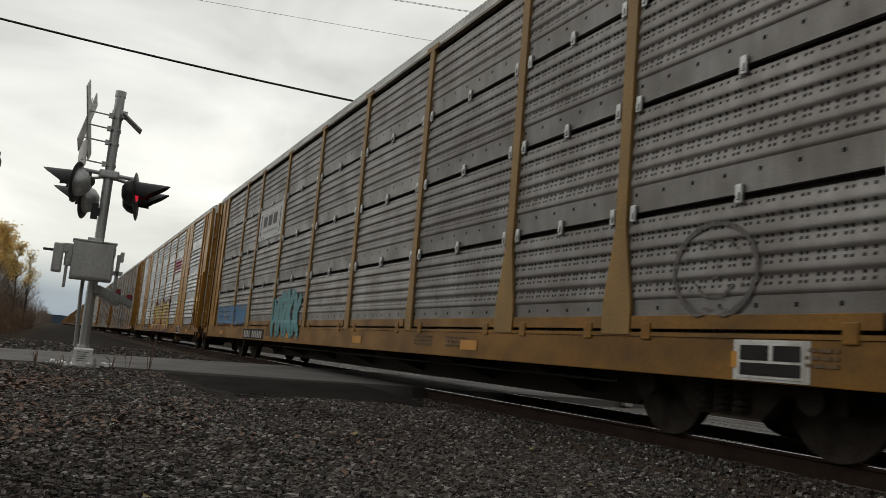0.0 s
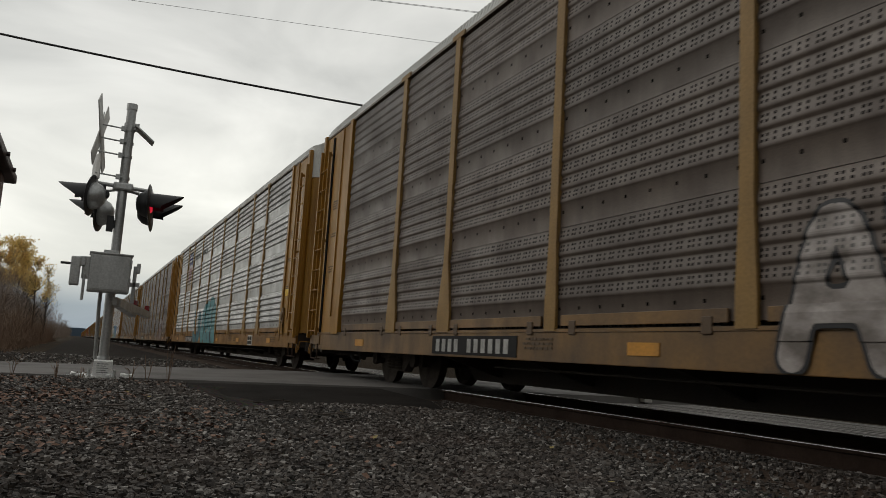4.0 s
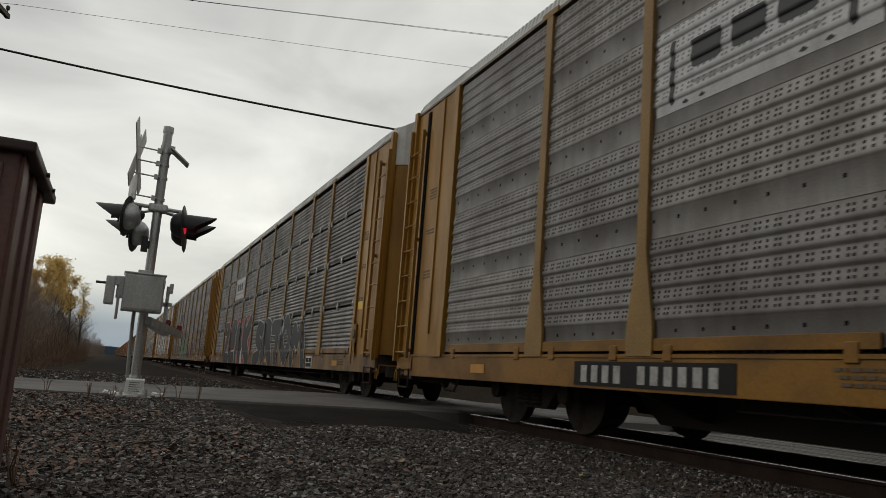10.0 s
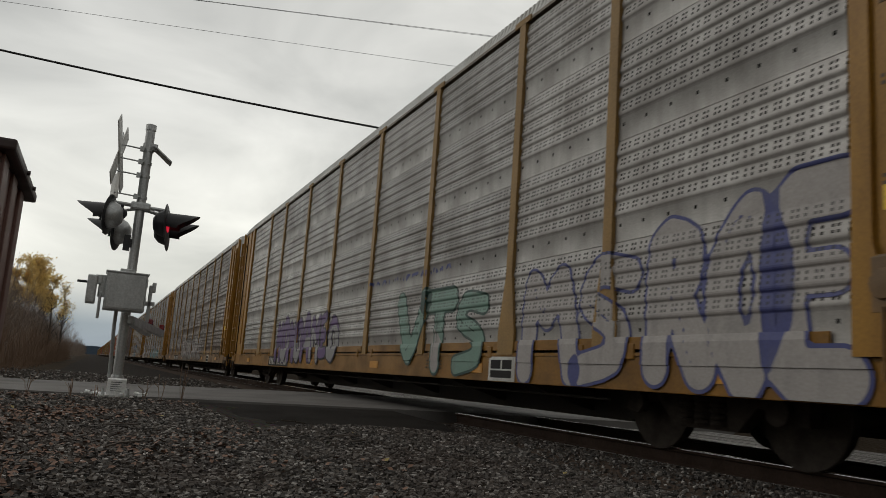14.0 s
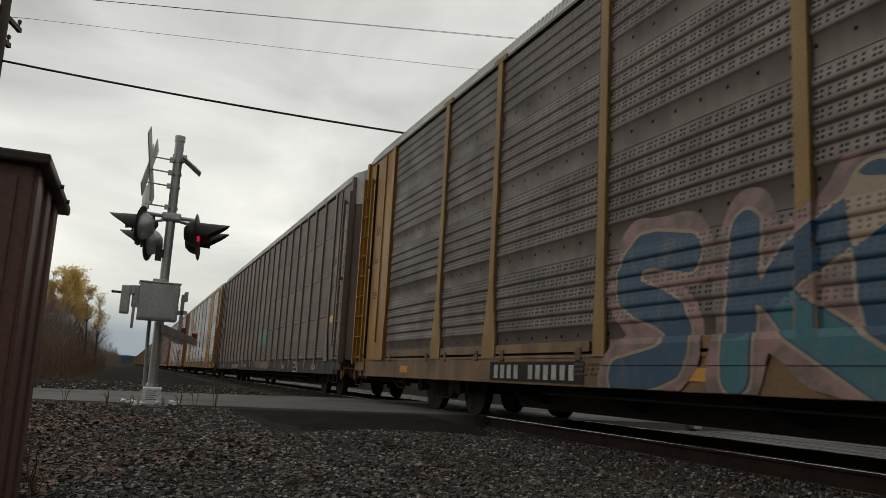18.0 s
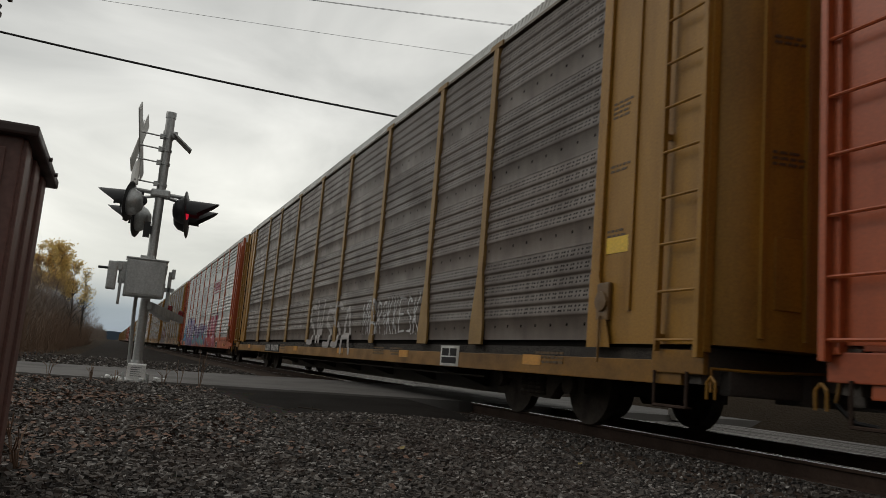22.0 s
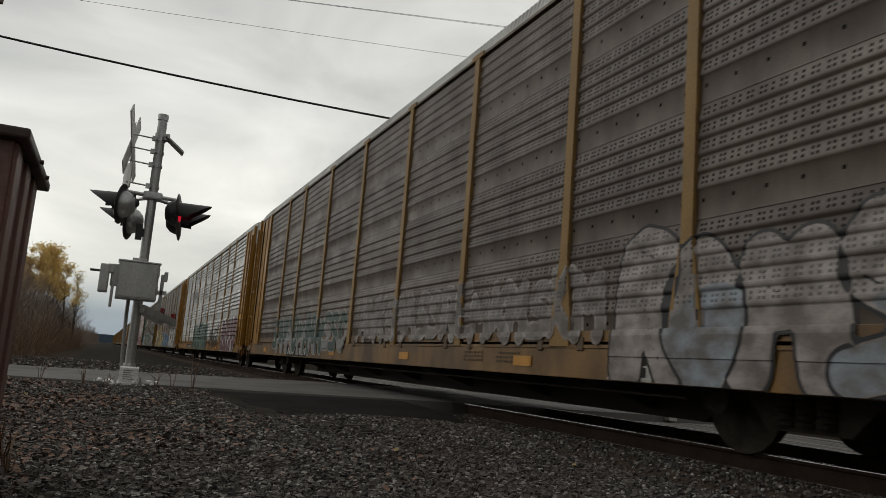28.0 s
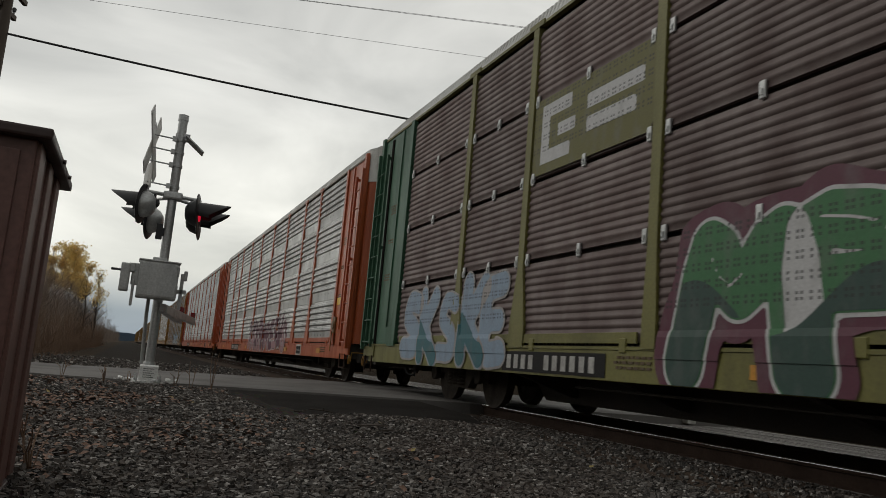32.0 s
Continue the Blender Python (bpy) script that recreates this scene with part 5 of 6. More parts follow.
piece(14, 2.2, 6.8, 0.72, 2.15, "faded_pale", None, "black", None, 26, 0.10, word="CNS")
piece(14, 7.0, 8.9, 0.85, 1.7, "faded_pale", None, "black", None, 68, 0.08, word="NC")
piece(14, 9.1, 11.7, 0.52, 1.6, "pale", None, "black", None, 27, 0.09, word="SEN")
piece(15, -7.5, -1.5, 0.85, 1.7, "faded_pale", "faded_grey", None, None, 28, 0.08)
piece(15, -2.2, 4.0, 0.48, 2.0, "navy", "deep_teal", "tan", "faded_pink", 29, 0.095, word="SKUE")
FLAT = {k: spray("flat_" + k, c, False) for k, c in {"mint": (0.13, 0.20, 0.165), "pink": (0.20, 0.125, 0.118), "tan": (0.12, 0.095, 0.072), "orange": (0.18, 0.11, 0.055)}.items()}


def patch(name, y0, y1, z0, z1, colour, lift=0.005, rough=0.05):
    """An uneven sprayed patch on the flat sheets of the brown car."""
    f = rect(y0, y1, z0, z1)
    painted(name, lambda Y, Z: f(Y, Z) + rough * (np.sin(Y * 9.0) * np.cos(Z * 11.0 + Y) + 0.6 * np.sin(Y * 23.0)), y0 - 0.2, y1 + 0.2, z0 - 0.15, z1 + 0.15, FLAT[colour], CARS[17], lift, "punched", "faded " + colour + " sprayed patch")


patch("graffiti", -2.55, -0.15, 1.38, 1.95, "mint", 0.004, 0.03)
patch("graffiti", -1.9, -1.2, 1.28, 1.42, "pink", 0.006)
painted("graffiti_line", stroke_field([([(-2.55, 1.42), (-2.62, 1.95), (-2.70, 1.62), (-2.86, 1.74), (-3.05, 1.66), (-3.12, 1.42)], 0.028)]), -3.3, -2.4, 1.3, 2.05, FLAT["pink"], CARS[17], 0.006, "punched", "pale pink sprayed outline")
patch("graffiti", -3.02, -2.74, 1.42, 1.62, "mint", 0.004, 0.02)
painted("graffiti_line", stroke_field([([(0.15, 1.35), (0.22, 1.75), (0.35, 1.8)], 0.025), ([(0.75, 1.3), (0.85, 1.7), (1.1, 1.72), (1.15, 1.4)], 0.025)]), -0.1, 1.4, 1.2, 2.0, FLAT["pink"], CARS[17], 0.006, "punched", "pale pink sprayed outline")
for y0, y1, col in ((-3.25, -2.45, "pink"), (-2.2, -1.35, "orange"), (-0.95, -0.25, "tan"), (3.0, 3.8, "tan")):
    patch("stain", y0, y1, 0.55, 0.80, col, 0.004, 0.045)
tag(16, 7.6, 11.0, 1.5, 1.9, "maroon", 32, 0.012)
piece(18, -7.6, -4.3, 0.48, 2.0, "black", None, "white", "green", 33, 0.10, word="HOPE")
piece(18, -2.6, 1.8, 0.48, 1.6, "tan", "lime", "black", "sky", 34, 0.10, word="CAN")
piece(19, -2.8, 1.4, 0.5, 1.95, None, None, "pale", None, 36, 0.02)
tag(19, -6.6, -3.4, 0.95, 1.7, "white", 37)
piece(20, -7.2, -3.5, 0.5, 2.0, "crimson", "red", "white", "maroon", 38, 0.12, word="NEX")
piece(20, -3.0, 4.4, 0.5, 1.85, "purple", "teal", "violet", None, 39)
piece(20, 5.0, 9.2, 0.48, 2.1, "violet", "purple", "indigo", "purple", 40, 0.115, word="LIVE")
piece(20, 9.2, 11.75, 0.5, 1.9, "blue", "deep_teal", "navy", None, 41, 0.12, word="A")
piece(21, 1.5, 3.7, 0.55, 2.3, "pale", "grey", "black", None, 42, 0.10, word="X")
piece(21, -0.6, 1.3, 0.6, 1.9, "faded_ochre", "black", "black", None, 65, 0.07, word="AK")
piece(21, 5.6, 11.2, 0.5, 1.7, "maroon", "dark_green", None, "maroon", 43)
tag(22, -7.0, -3.0, 0.95, 1.5, "pale", 44)
piece(24, -11.3, -8.0, 0.48, 1.85, "faded_pale", "faded_sky", "black", None, 45, 0.11, word="ROMS")
piece(24, -7.7, 0.8, 0.85, 1.75, "faded_grey", None, "faded_pale", None, 46, 0.07)
piece(24, 1.6, 9.3, 0.55, 1.65, "dark_green", "grey", "pale", None, 47)
piece(25, -2.0, 4.2, 0.5, 1.95, "dark_green", None, "mint", None, 48, 0.13)
piece(25, -11.4, -7.6, 0.5, 1.9, "maroon", None, "white", None, 49, 0.105, word="BAGAS")
piece(25, -6.4, -3.2, 0.6, 1.6, None, None, "black", None, 50, 0.03)
piece(26, -10.4, -5.4, 0.5, 1.85, "white", None, "black", None, 51, 0.10, word="HONER")
tag(26, -11.7, -10.6, 1.0, 2.0, "lime", 52)
piece(26, -4.8, 1.6, 0.5, 1.65, "blue", "sky", "navy", None, 53)
piece(26, 1.9, 4.8, 0.5, 1.55, "yellow", "pale", "black", None, 54)
piece(26, 4.4, 7.1, 0.48, 2.45, "yellow", None, "black", None, 55, 0.10, word="LK")
piece(26, 7.0, 8.4, 0.5, 1.95, "black", "ochre", "white", None, 66, 0.12, word="O")
piece(26, 8.2, 10.3, 0.48, 2.1, "yellow", None, "black", None, 67, 0.095, word="EP")
piece(26, 10.1, 11.7, 0.48, 1.95, "white", "grey", "black", None, 56, 0.1, word="R")
piece(27, -10.6, -5.6, 0.48, 1.8, "pale", "violet", "black", None, 57)
piece(27, -5.8, -3.3, 0.5, 1.6, "dark_green", "pink", "pale", None, 58)
piece(27, -3.0, 3.8, 0.48, 2.0, "green", "dark_green", "white", "maroon", 59, 0.11, word="MPERS")
piece(27, 7.2, 11.4, 0.5, 1.85, "sky", "deep_teal", "pale", None, 60, 0.1)
piece(28, -6.0, 2.0, 0.5, 1.8, "maroon", "pink", "white", None, 63)
piece(30, -8.0, -1.0, 0.5, 1.7, "sky", "pale", "black", None, 64)


# ---- crossing signal ----
LENS, nt, bsdf = shade("dark_red_lens", 0.15)
bsdf.inputs["Base Color"].default_value = (0.16, 0.006, 0.008, 1)
LENS_LIT, nt, bsdf = shade("lit_red_lens", 0.2)
bsdf.inputs["Base Color"].default_value = (0.4, 0.01, 0.02, 1)
bsdf.inputs["Emission Color"].default_value, bsdf.inputs["Emission Strength"].default_value = (1.0, 0.02, 0.06, 1), 0.45
sig = thing("crossing_signal", "galvanised level crossing mast with hooded flashing lamps and gate gear", "crossing signal", (0.375, 12.5, -0.17))
part("mast", Mesh().tube((0, 0, 0.05), (0, 0, 4.08), 0.068, n=20).tube((0, 0, 4.05), (0, 0, 4.14), 0.078, n=20).tube((0, 0, 0.0), (0, 0, 0.3), 0.085, n=20), GALV, sig, smooth=True)
foot = part("foundation", Mesh().box(-0.26, 0.26, -0.26, 0.26, -0.25, 0.04, 0.02), CONCRETE, sig, "pale concrete footing")
part("base_casting", Mesh().lathe([(0.17, 0.04), (0.17, 0.06), (0.11, 0.10), (0.095, 0.30), (0.085, 0.34)], "Z", 16), GALV, sig, smooth=True)
for x in (-0.17, 0.17):
    for y in (-0.17, 0.17):
        part("anchor_bolt", Mesh().tube((x, y, 0.03), (x, y, 0.15), 0.015, n=6).tube((x, y, 0.05), (x, y, 0.08), 0.03, n=6), GALV, foot)
notice = part("notice_plate", Mesh().plate([(0.0, 0.02), (0.0, 0.26), (0.03, 0.28), (0.10, 0.26), (0.10, 0.02)], -0.125, 0.125).moved(pose(0, -0.34, 0.02)), NOTICE, sig, "white terminal box with small dark lines")
lines = Mesh()
for i in range(5):
    lines.box(-0.08, 0.07 - 0.03 * (i % 2), -0.3435, -0.338, 0.24 - i * 0.03, 0.246 - i * 0.03)
part("notice_text", lines, MATT_BLACK, notice)["kind"] = "stuff"
gear = part("mechanism_box", Mesh().box(-0.33, 0.22, -0.50, -0.12, 1.25, 1.79, 0.018), GALV, sig)
part("box_lid", Mesh().box(-0.345, 0.235, -0.515, -0.105, 1.78, 1.805, 0.008).box(-0.16, 0.04, -0.36, -0.26, 1.80, 1.86, 0.01), GALV, gear)
part("box_door", Mesh().box(-0.30, 0.19, -0.512, -0.498, 1.28, 1.76, 0.006), GALV, gear)
for z in (1.34, 1.60):
    part("box_hinge", Mesh().tube((0.212, -0.51, z), (0.212, -0.51, z + 0.125), 0.014, n=8), GALV, gear)
part("conduit", Mesh().bar([(-0.14, -0.2, 1.26), (-0.14, -0.16, 1.05), (-0.11, -0.13, 0.3)], 0.026, 8), GALV, sig)
crank = part("counterweight_arm", Mesh().box(-0.42, -0.32, -0.36, -0.30, 1.42, 1.74, 0.015).box(-0.40, -0.36, -0.40, -0.26, 1.12, 1.50, 0.015), GALV, sig)
part("counterweight", Mesh().box(-0.57, -0.44, -0.46, -0.22, 1.32, 1.72, 0.02).box(-0.47, -0.38, -0.42, -0.28, 1.60, 1.73, 0.01), GALV, crank)
part("weight_pin", Mesh().tube((-0.70, -0.35, 1.62), (-0.50, -0.35, 1.62), 0.018, n=8), MATT_BLACK, crank)
fork = part("gate_support", Mesh().box(0.26, 0.31, -0.36, -0.30, 1.12, 1.66, 0.01).box(0.30, 0.35, -0.40, -0.24, 1.56, 1.70, 0.01).box(0.21, 0.36, -0.36, -0.30, 1.36, 1.42), GALV, sig)
gate = part("gate_arm", Mesh().box(-0.035, 0.035, -0.2, 2.1, -0.06, 0.06, 0.01), GALV, sig, "lowered grey gate arm")
gate.matrix_basis = pose(0.12, 0.1, 1.14, -2.5, 0, -16)
for y in (1.1, 2.0):
    part("gate_lamp", Mesh().box(-0.04, 0.04, y - 0.05, y + 0.05, 0.05, 0.15, 0.02), LENS, gate, "small red gate lamp")
part("gate_channel", Mesh().box(-0.055, 0.055, -0.1, 1.2, -0.075, 0.03, 0.01).moved(pose(0.12, 0.1, 1.14, -4.5, 0, -14)), GALV, sig, "gate arm adapter")
# lamps
arm = part("lamp_arm", Mesh().tube((-0.44, -0.02, 2.87), (0.40, -0.02, 2.84), 0.03, n=10).box(-0.14, 0.14, -0.11, 0.09, 2.79, 2.91, 0.03), GALV, sig)


def lamp_head(at, turn, tilt, name, lit):
    """Round black target with a bulged housing behind and a long hood before its lens."""
    head = part("flasher_lamp", Mesh().lathe([(0.005, -0.005), (0.29, -0.004), (0.305, 0.004), (0.29, 0.012), (0.2, 0.014)], "X", 28), MATT_BLACK, sig, name, True)
    head.matrix_basis = pose(*at, 0, tilt, turn)
    part("housing", Mesh().lathe([(0.2, 0.012), (0.205, 0.05), (0.17, 0.13), (0.10, 0.19), (0.02, 0.20)], "X", 24), GALV if lit == 0 else MATT_BLACK, head, "", True)
    n, hood = 14, Mesh()
    ring = []
    for i in range(n + 1):
        a = math.pi * (-0.12 + 1.24 * i / n)
        length = 0.17 + 0.31 * max(0.0, math.sin(a)) ** 0.8
        ring.append((math.cos(a) * 0.17, math.sin(a) * 0.17, length))
    v = [(-0.006, y, z) for y, z, _ in ring] + [(-l, y * 0.93, z * 0.93 - 0.03) for y, z, l in ring]
    v += [(-0.006, y * 0.95, z * 0.95) for y, z, _ in ring] + [(-l, y * 0.89, z * 0.89 - 0.03) for y, z, l in ring]
    k = n + 1
    fs = [(i, i + 1, k + i + 1, k + i) for i in range(n)] + [(2 * k + i, 3 * k + i, 3 * k + i + 1, 2 * k + i + 1) for i in range(n)] + [(k + i, k + i + 1, 3 * k + i + 1, 3 * k + i) for i in range(n)]
    part("hood", hood.add(v, fs), MATT_BLACK, head, "", True)
    part("lens", Mesh().lathe([(0.135, -0.008), (0.12, -0.022), (0.05, -0.032), (0.01, -0.034)], "X", 20), LENS_LIT if lit == 2 else LENS, head, "glowing red lens" if lit == 2 else "dark red lens", True)
    return head


lamp_head((-0.42, -0.08, 2.66), -17, 5, "black lamp with a grey housing, turned away", 0)
lamp_head((-0.27, 0.62, 2.53), -17, 5, "black lamp seen from behind", 0)
lamp_head((0.40, -0.12, 2.63), 168, 4, "black lamp with a lit red lens", 2)
lamp_head((0.46, 0.50, 2.60), 168, 4, "black hooded lamp", 1)
part("rear_arm", Mesh().bar([(-0.36, 0.62, 2.84), (0, 0.05, 2.84), (0.42, 0.5, 2.84)], 0.028, 8).bar([(-0.36, 0.62, 2.84), (-0.32, 0.62, 2.62)], 0.028, 8).bar([(0.42, 0.5, 2.84), (0.43, 0.5, 2.62)], 0.028, 8).bar([(-0.42, -0.02, 2.87), (-0.38, -0.06, 2.68)], 0.03, 8).bar([(0.40, -0.02, 2.84), (0.38, -0.1, 2.66)], 0.03, 8), GALV, sig)
part("bell", Mesh().lathe([(0.015, -0.04), (0.045, -0.04), (0.075, 0.02), (0.08, 0.03), (0.015, 0.04)], "Y", 16, (-0.25, -0.10, 2.70)).box(-0.27, -0.23, -0.08, -0.02, 2.70, 2.84, 0.008), MATT_BLACK, sig, "small black bell")
part("side_plate", Mesh().box(-0.17, -0.075, -0.06, -0.045, 2.16, 2.40, 0.004).box(-0.09, -0.05, -0.05, 0.0, 2.22, 2.34), MATT_BLACK, sig, "small dark plate clamped to the mast")
# crossbuck, seen almost edge-on
buck = part("crossbuck", Mesh().box(-0.385, -0.37, -0.02, 0.02, 2.95, 3.95), GALV, sig, "white crossed boards on thin brackets")
for a in (42, -42):
    b = part("board", Mesh().box(-0.008, 0.008, -0.115, 0.115, -0.62, 0.62, 0.004), WHITE, buck)
    b.matrix_basis = pose(-0.39, 0, 3.60, 0, 0, -11) @ pose(0.016 if a > 0 else 0, 0, 0, a, 0, 0)
sub = part("track_plate", Mesh().box(-0.008, 0.008, -0.2, 0.2, -0.20, 0.20, 0.004), WHITE, buck)
sub.matrix_basis = pose(-0.39, 0.02, 3.11, 0, 0, 14)
for z, w in ((3.73, -0.42), (3.53, -0.42), (3.32, -0.40), (2.99, -0.40)):
    part("bracket", Mesh().tube((w, -0.06, z + 0.02), (0, -0.06, z), 0.012, n=6).tube((0, 0, z - 0.02), (0, 0, z + 0.02), 0.08, n=14).box(-0.12, -0.06, -0.1, -0.04, z - 0.035, z + 0.035), GALV, sig)
flag = part("tilted_plate", Mesh().box(0.0, 0.36, -0.13, 0.13, -0.012, 0.012, 0.004), GALV, sig, "tilted galvanised plate with a framed edge")
flag.matrix_basis = pose(0.07, -0.02, 3.80, 0, 38, 0)
part("plate_clamp", Mesh().tube((0, 0, 3.74), (0, 0, 3.84), 0.082, n=14).box(0.05, 0.13, -0.06, 0.06, 3.74, 3.84), GALV, sig)

# ---- relay case ----
case = thing("relay_case", "brown enamelled steel relay case standing in the gravel", "relay case", (0.03, 0, 0))
part("cabinet_body", Mesh().box(-2.25, -0.50, 3.78, 4.98, -0.5, 1.28, 0.012), CASE, case)
part("cabinet_roof", Mesh().box(-2.31, -0.44, 3.72, 5.02, 1.275, 1.325, 0.012), CASE_ROOF, case)
for y in (3.80, 4.22, 4.62):
    part("side_rib", Mesh().box(-0.52, -0.484, y, y + 0.20, -0.45, 1.275, 0.014), CASE, case)
for x in (-2.2, -1.36):
    part("front_door", Mesh().box(x, x + 0.80, 3.765, 3.785, -0.35, 1.22, 0.006), CASE, case)
part("base_frame", Mesh().box(-2.28, -0.475, 3.76, 5.0, -0.5, -0.30, 0.01), CASE_ROOF, case)
for y in (4.3, 4.7):
    part("bolt", Mesh().tube((-0.44, y, 1.30), (-0.425, y, 1.30), 0.012, n=6), CASE_ROOF, case)

# ---- utility poles and wires ----
def utility_pole(x, y, label):
    p = thing("utility_pole", label, "utility pole", (x, y, -0.45), "poles along the road")
    part("shaft", Mesh().tube((0, 0, -0.3), (0, 0, 9.7), 0.16, 0.11, n=14), WOOD, p, smooth=True)
    for z, half in ((8.95, 1.25), (8.35, 0.8)):
        a = part("crossarm", Mesh().box(-0.05, 0.05, -half, half, z - 0.06, z + 0.06, 0.01), WOOD, p)
        a.matrix_basis = pose(-0.13, 0, 0, 0, 0, -14)
        part("brace", Mesh().box(-0.02, 0.02, -0.03, 0.03, z - 0.6, z), WOOD, a)
        for q in (-half + 0.08, -0.35, 0.35, half - 0.08):
            part("insulator", Mesh().lathe([(0.02, z + 0.06), (0.02, z + 0.14), (0.045, z + 0.15), (0.05, z + 0.22), (0.03, z + 0.25)], "Z", 10, (0, q, 0)), MATT_BLACK, a)
    part("arm_brace", Mesh().bar([(-0.1, -0.6, 8.9), (-0.05, 0, 8.3), (-0.1, 0.6, 8.9)], 0.02), WOOD, p)
    part("guy_hook", Mesh().bar([(0, 0.12, 7.7), (0, 0.3, 7.69)], 0.02), MATT_BLACK, p)
    return p


utility_pole(-3.6, 20.0, "tall dark timber utility pole with two crossarms")
utility_pole(37.5, 9.7, "tall timber utility pole beyond the track")


def wire(name, a, b, sag, r, label):
    pts = []
    for i in range(41):
        s = i / 40
        pts.append((a[0] + (b[0] - a[0]) * s, a[1] + (b[1] - a[1]) * s, a[2] + (b[2] - a[2]) * s - 4 * sag * s * (1 - s)))
    m = Mesh()
    for p in pts:
        m.v += [(p[0] + r * math.cos(k * 1.0472) * 0.25, p[1] + r * math.cos(k * 1.0472), p[2] + r * math.sin(k * 1.0472)) for k in range(6)]
    m.f += [(i * 6 + k, i * 6 + (k + 1) % 6, i * 6 + 6 + (k + 1) % 6, i * 6 + 6 + k) for i in range(40) for k in range(6)]
    solid(name, m, WIRE, label, "cable", group="wires over the crossing")


END = (37.5, 9.7)
wire("cable", (-3.6, 20.0, 7.24), (END[0], END[1], 7.3), 1.22, 0.026, "thick black cable strung between the poles")
wire("wire", (-3.25, 21.2, 8.86), (END[0] + 0.3, END[1] + 1.2, 8.9), 0.12, 0.0045, "thin wire strung between the poles")
wire("wire", (-3.8, 19.1, 8.50), (END[0] - 0.2, END[1] - 0.9, 9.5), 0.05, 0.0045, "thin wire strung between the poles")
wire("wire", (-3.75, 19.3, 8.60), (END[0] - 0.15, END[1] - 0.7, 9.7), 0.06, 0.0045, "thin wire strung between the poles")
wire("cable", (-3.6, 20.0, 7.24), (-45.0, 31.0, 7.3), 1.2, 0.026, "thick black cable running on along the road")
wire("wire", (-3.25, 21.2, 8.86), (-45.0, 32.0, 8.9), 0.3, 0.006, "thin wire running on along the road")
wire("guy_wire", (-3.6, 20.1, 7.6), (-6.2, 22.5, -0.4), 0.0, 0.008, "steel guy wire of the pole")

# ---- trees and brush beyond the road ----
rng = np.random.default_rng(7)


def limb(m, a, b, r0, r1):
    m.tube(a, b, r0, r1, 5, False)


def poplar(x, y, h, seed, gold):
    """Slim tree: trunk, rising limbs, twigs, and a ragged crown of small leaves."""
    rnd = random.Random(seed)
    t = thing("poplar_tree", "slim autumn poplar with thinning yellow leaves" if gold > 500 else "nearly bare poplar with a few yellow leaves", "tree", (x, y, -0.5), "trees beyond the road")
    wood, tips = Mesh(), []
    trunk = [Vector((0, 0, 0))]
    for i in range(6):
        trunk.append(trunk[-1] + Vector((rnd.uniform(-0.12, 0.12), rnd.uniform(-0.12, 0.12), h / 6.3)))
    for i in range(6):
        limb(wood, trunk[i], trunk[i + 1], 0.11 * (1 - i / 6.5), 0.11 * (1 - (i + 1) / 6.5))
    for i in range(46):
        k = rnd.uniform(0.22, 0.98)
        p = trunk[min(5, int(k * 6))].lerp(trunk[min(6, int(k * 6) + 1)], k * 6 % 1)
        a, l = rnd.uniform(0, 6.283), rnd.uniform(0.5, 1.5) * (1.25 - k * 0.7)
        q = p + Vector((math.cos(a) * l * 0.62, math.sin(a) * l * 0.62, l * rnd.uniform(0.6, 1.0)))
        limb(wood, p, q, 0.026, 0.010)
        for _ in range(4):
            e = q.lerp(p, rnd.random() * 0.6)
            s = e + Vector((rnd.uniform(-0.4, 0.4), rnd.uniform(-0.4, 0.4), rnd.uniform(0.1, 0.6)))
            limb(wood, e, s, 0.010, 0.004)
            tips.append((e, s, k))
    part("trunk", wood, BARK, t)
    v, fs = [], []
    good = [u for u in tips if u[2] > 0.5]
    for i in range(gold):
        e, s, _ = good[rnd.randrange(len(good))]
        c = e.lerp(s, rnd.random()) + Vector((rnd.gauss(0, 0.13), rnd.gauss(0, 0.13), rnd.gauss(0, 0.13)))
        d1 = Vector((rnd.gauss(0, 1), rnd.gauss(0, 1), rnd.gauss(0, 1))).normalized() * rnd.uniform(0.05, 0.09)
        d2 = d1.orthogonal().normalized() * d1.length * 0.8
        n = len(v)
        v += [tuple(c - d1), tuple(c + d2), tuple(c + d1), tuple(c - d2)]
        fs.append((n, n + 1, n + 2, n + 3))
    if fs:
        me = bpy.data.meshes.new("crown")
        me.from_pydata(v, [], fs)
        me.materials.append(LEAF)
        part("crown", me, None, t, "ragged yellow leaves")
    return t


for i, (x, y, h, gold) in enumerate(((-7.0, 71, 8.0, 3400), (-6.2, 73, 8.3, 4400), (-5.4, 70, 8.1, 4000), (-4.7, 74, 7.8, 2600), (-4.1, 71, 7.0, 1300), (-7.9, 76, 7.6, 2600), (-3.5, 76, 6.6, 800), (-8.8, 74, 7.0, 1200), (-10.0, 80, 6.6, 500))):
    poplar(x + 0.7, y, h + 0.2, 40 + i, int(gold * 0.75))


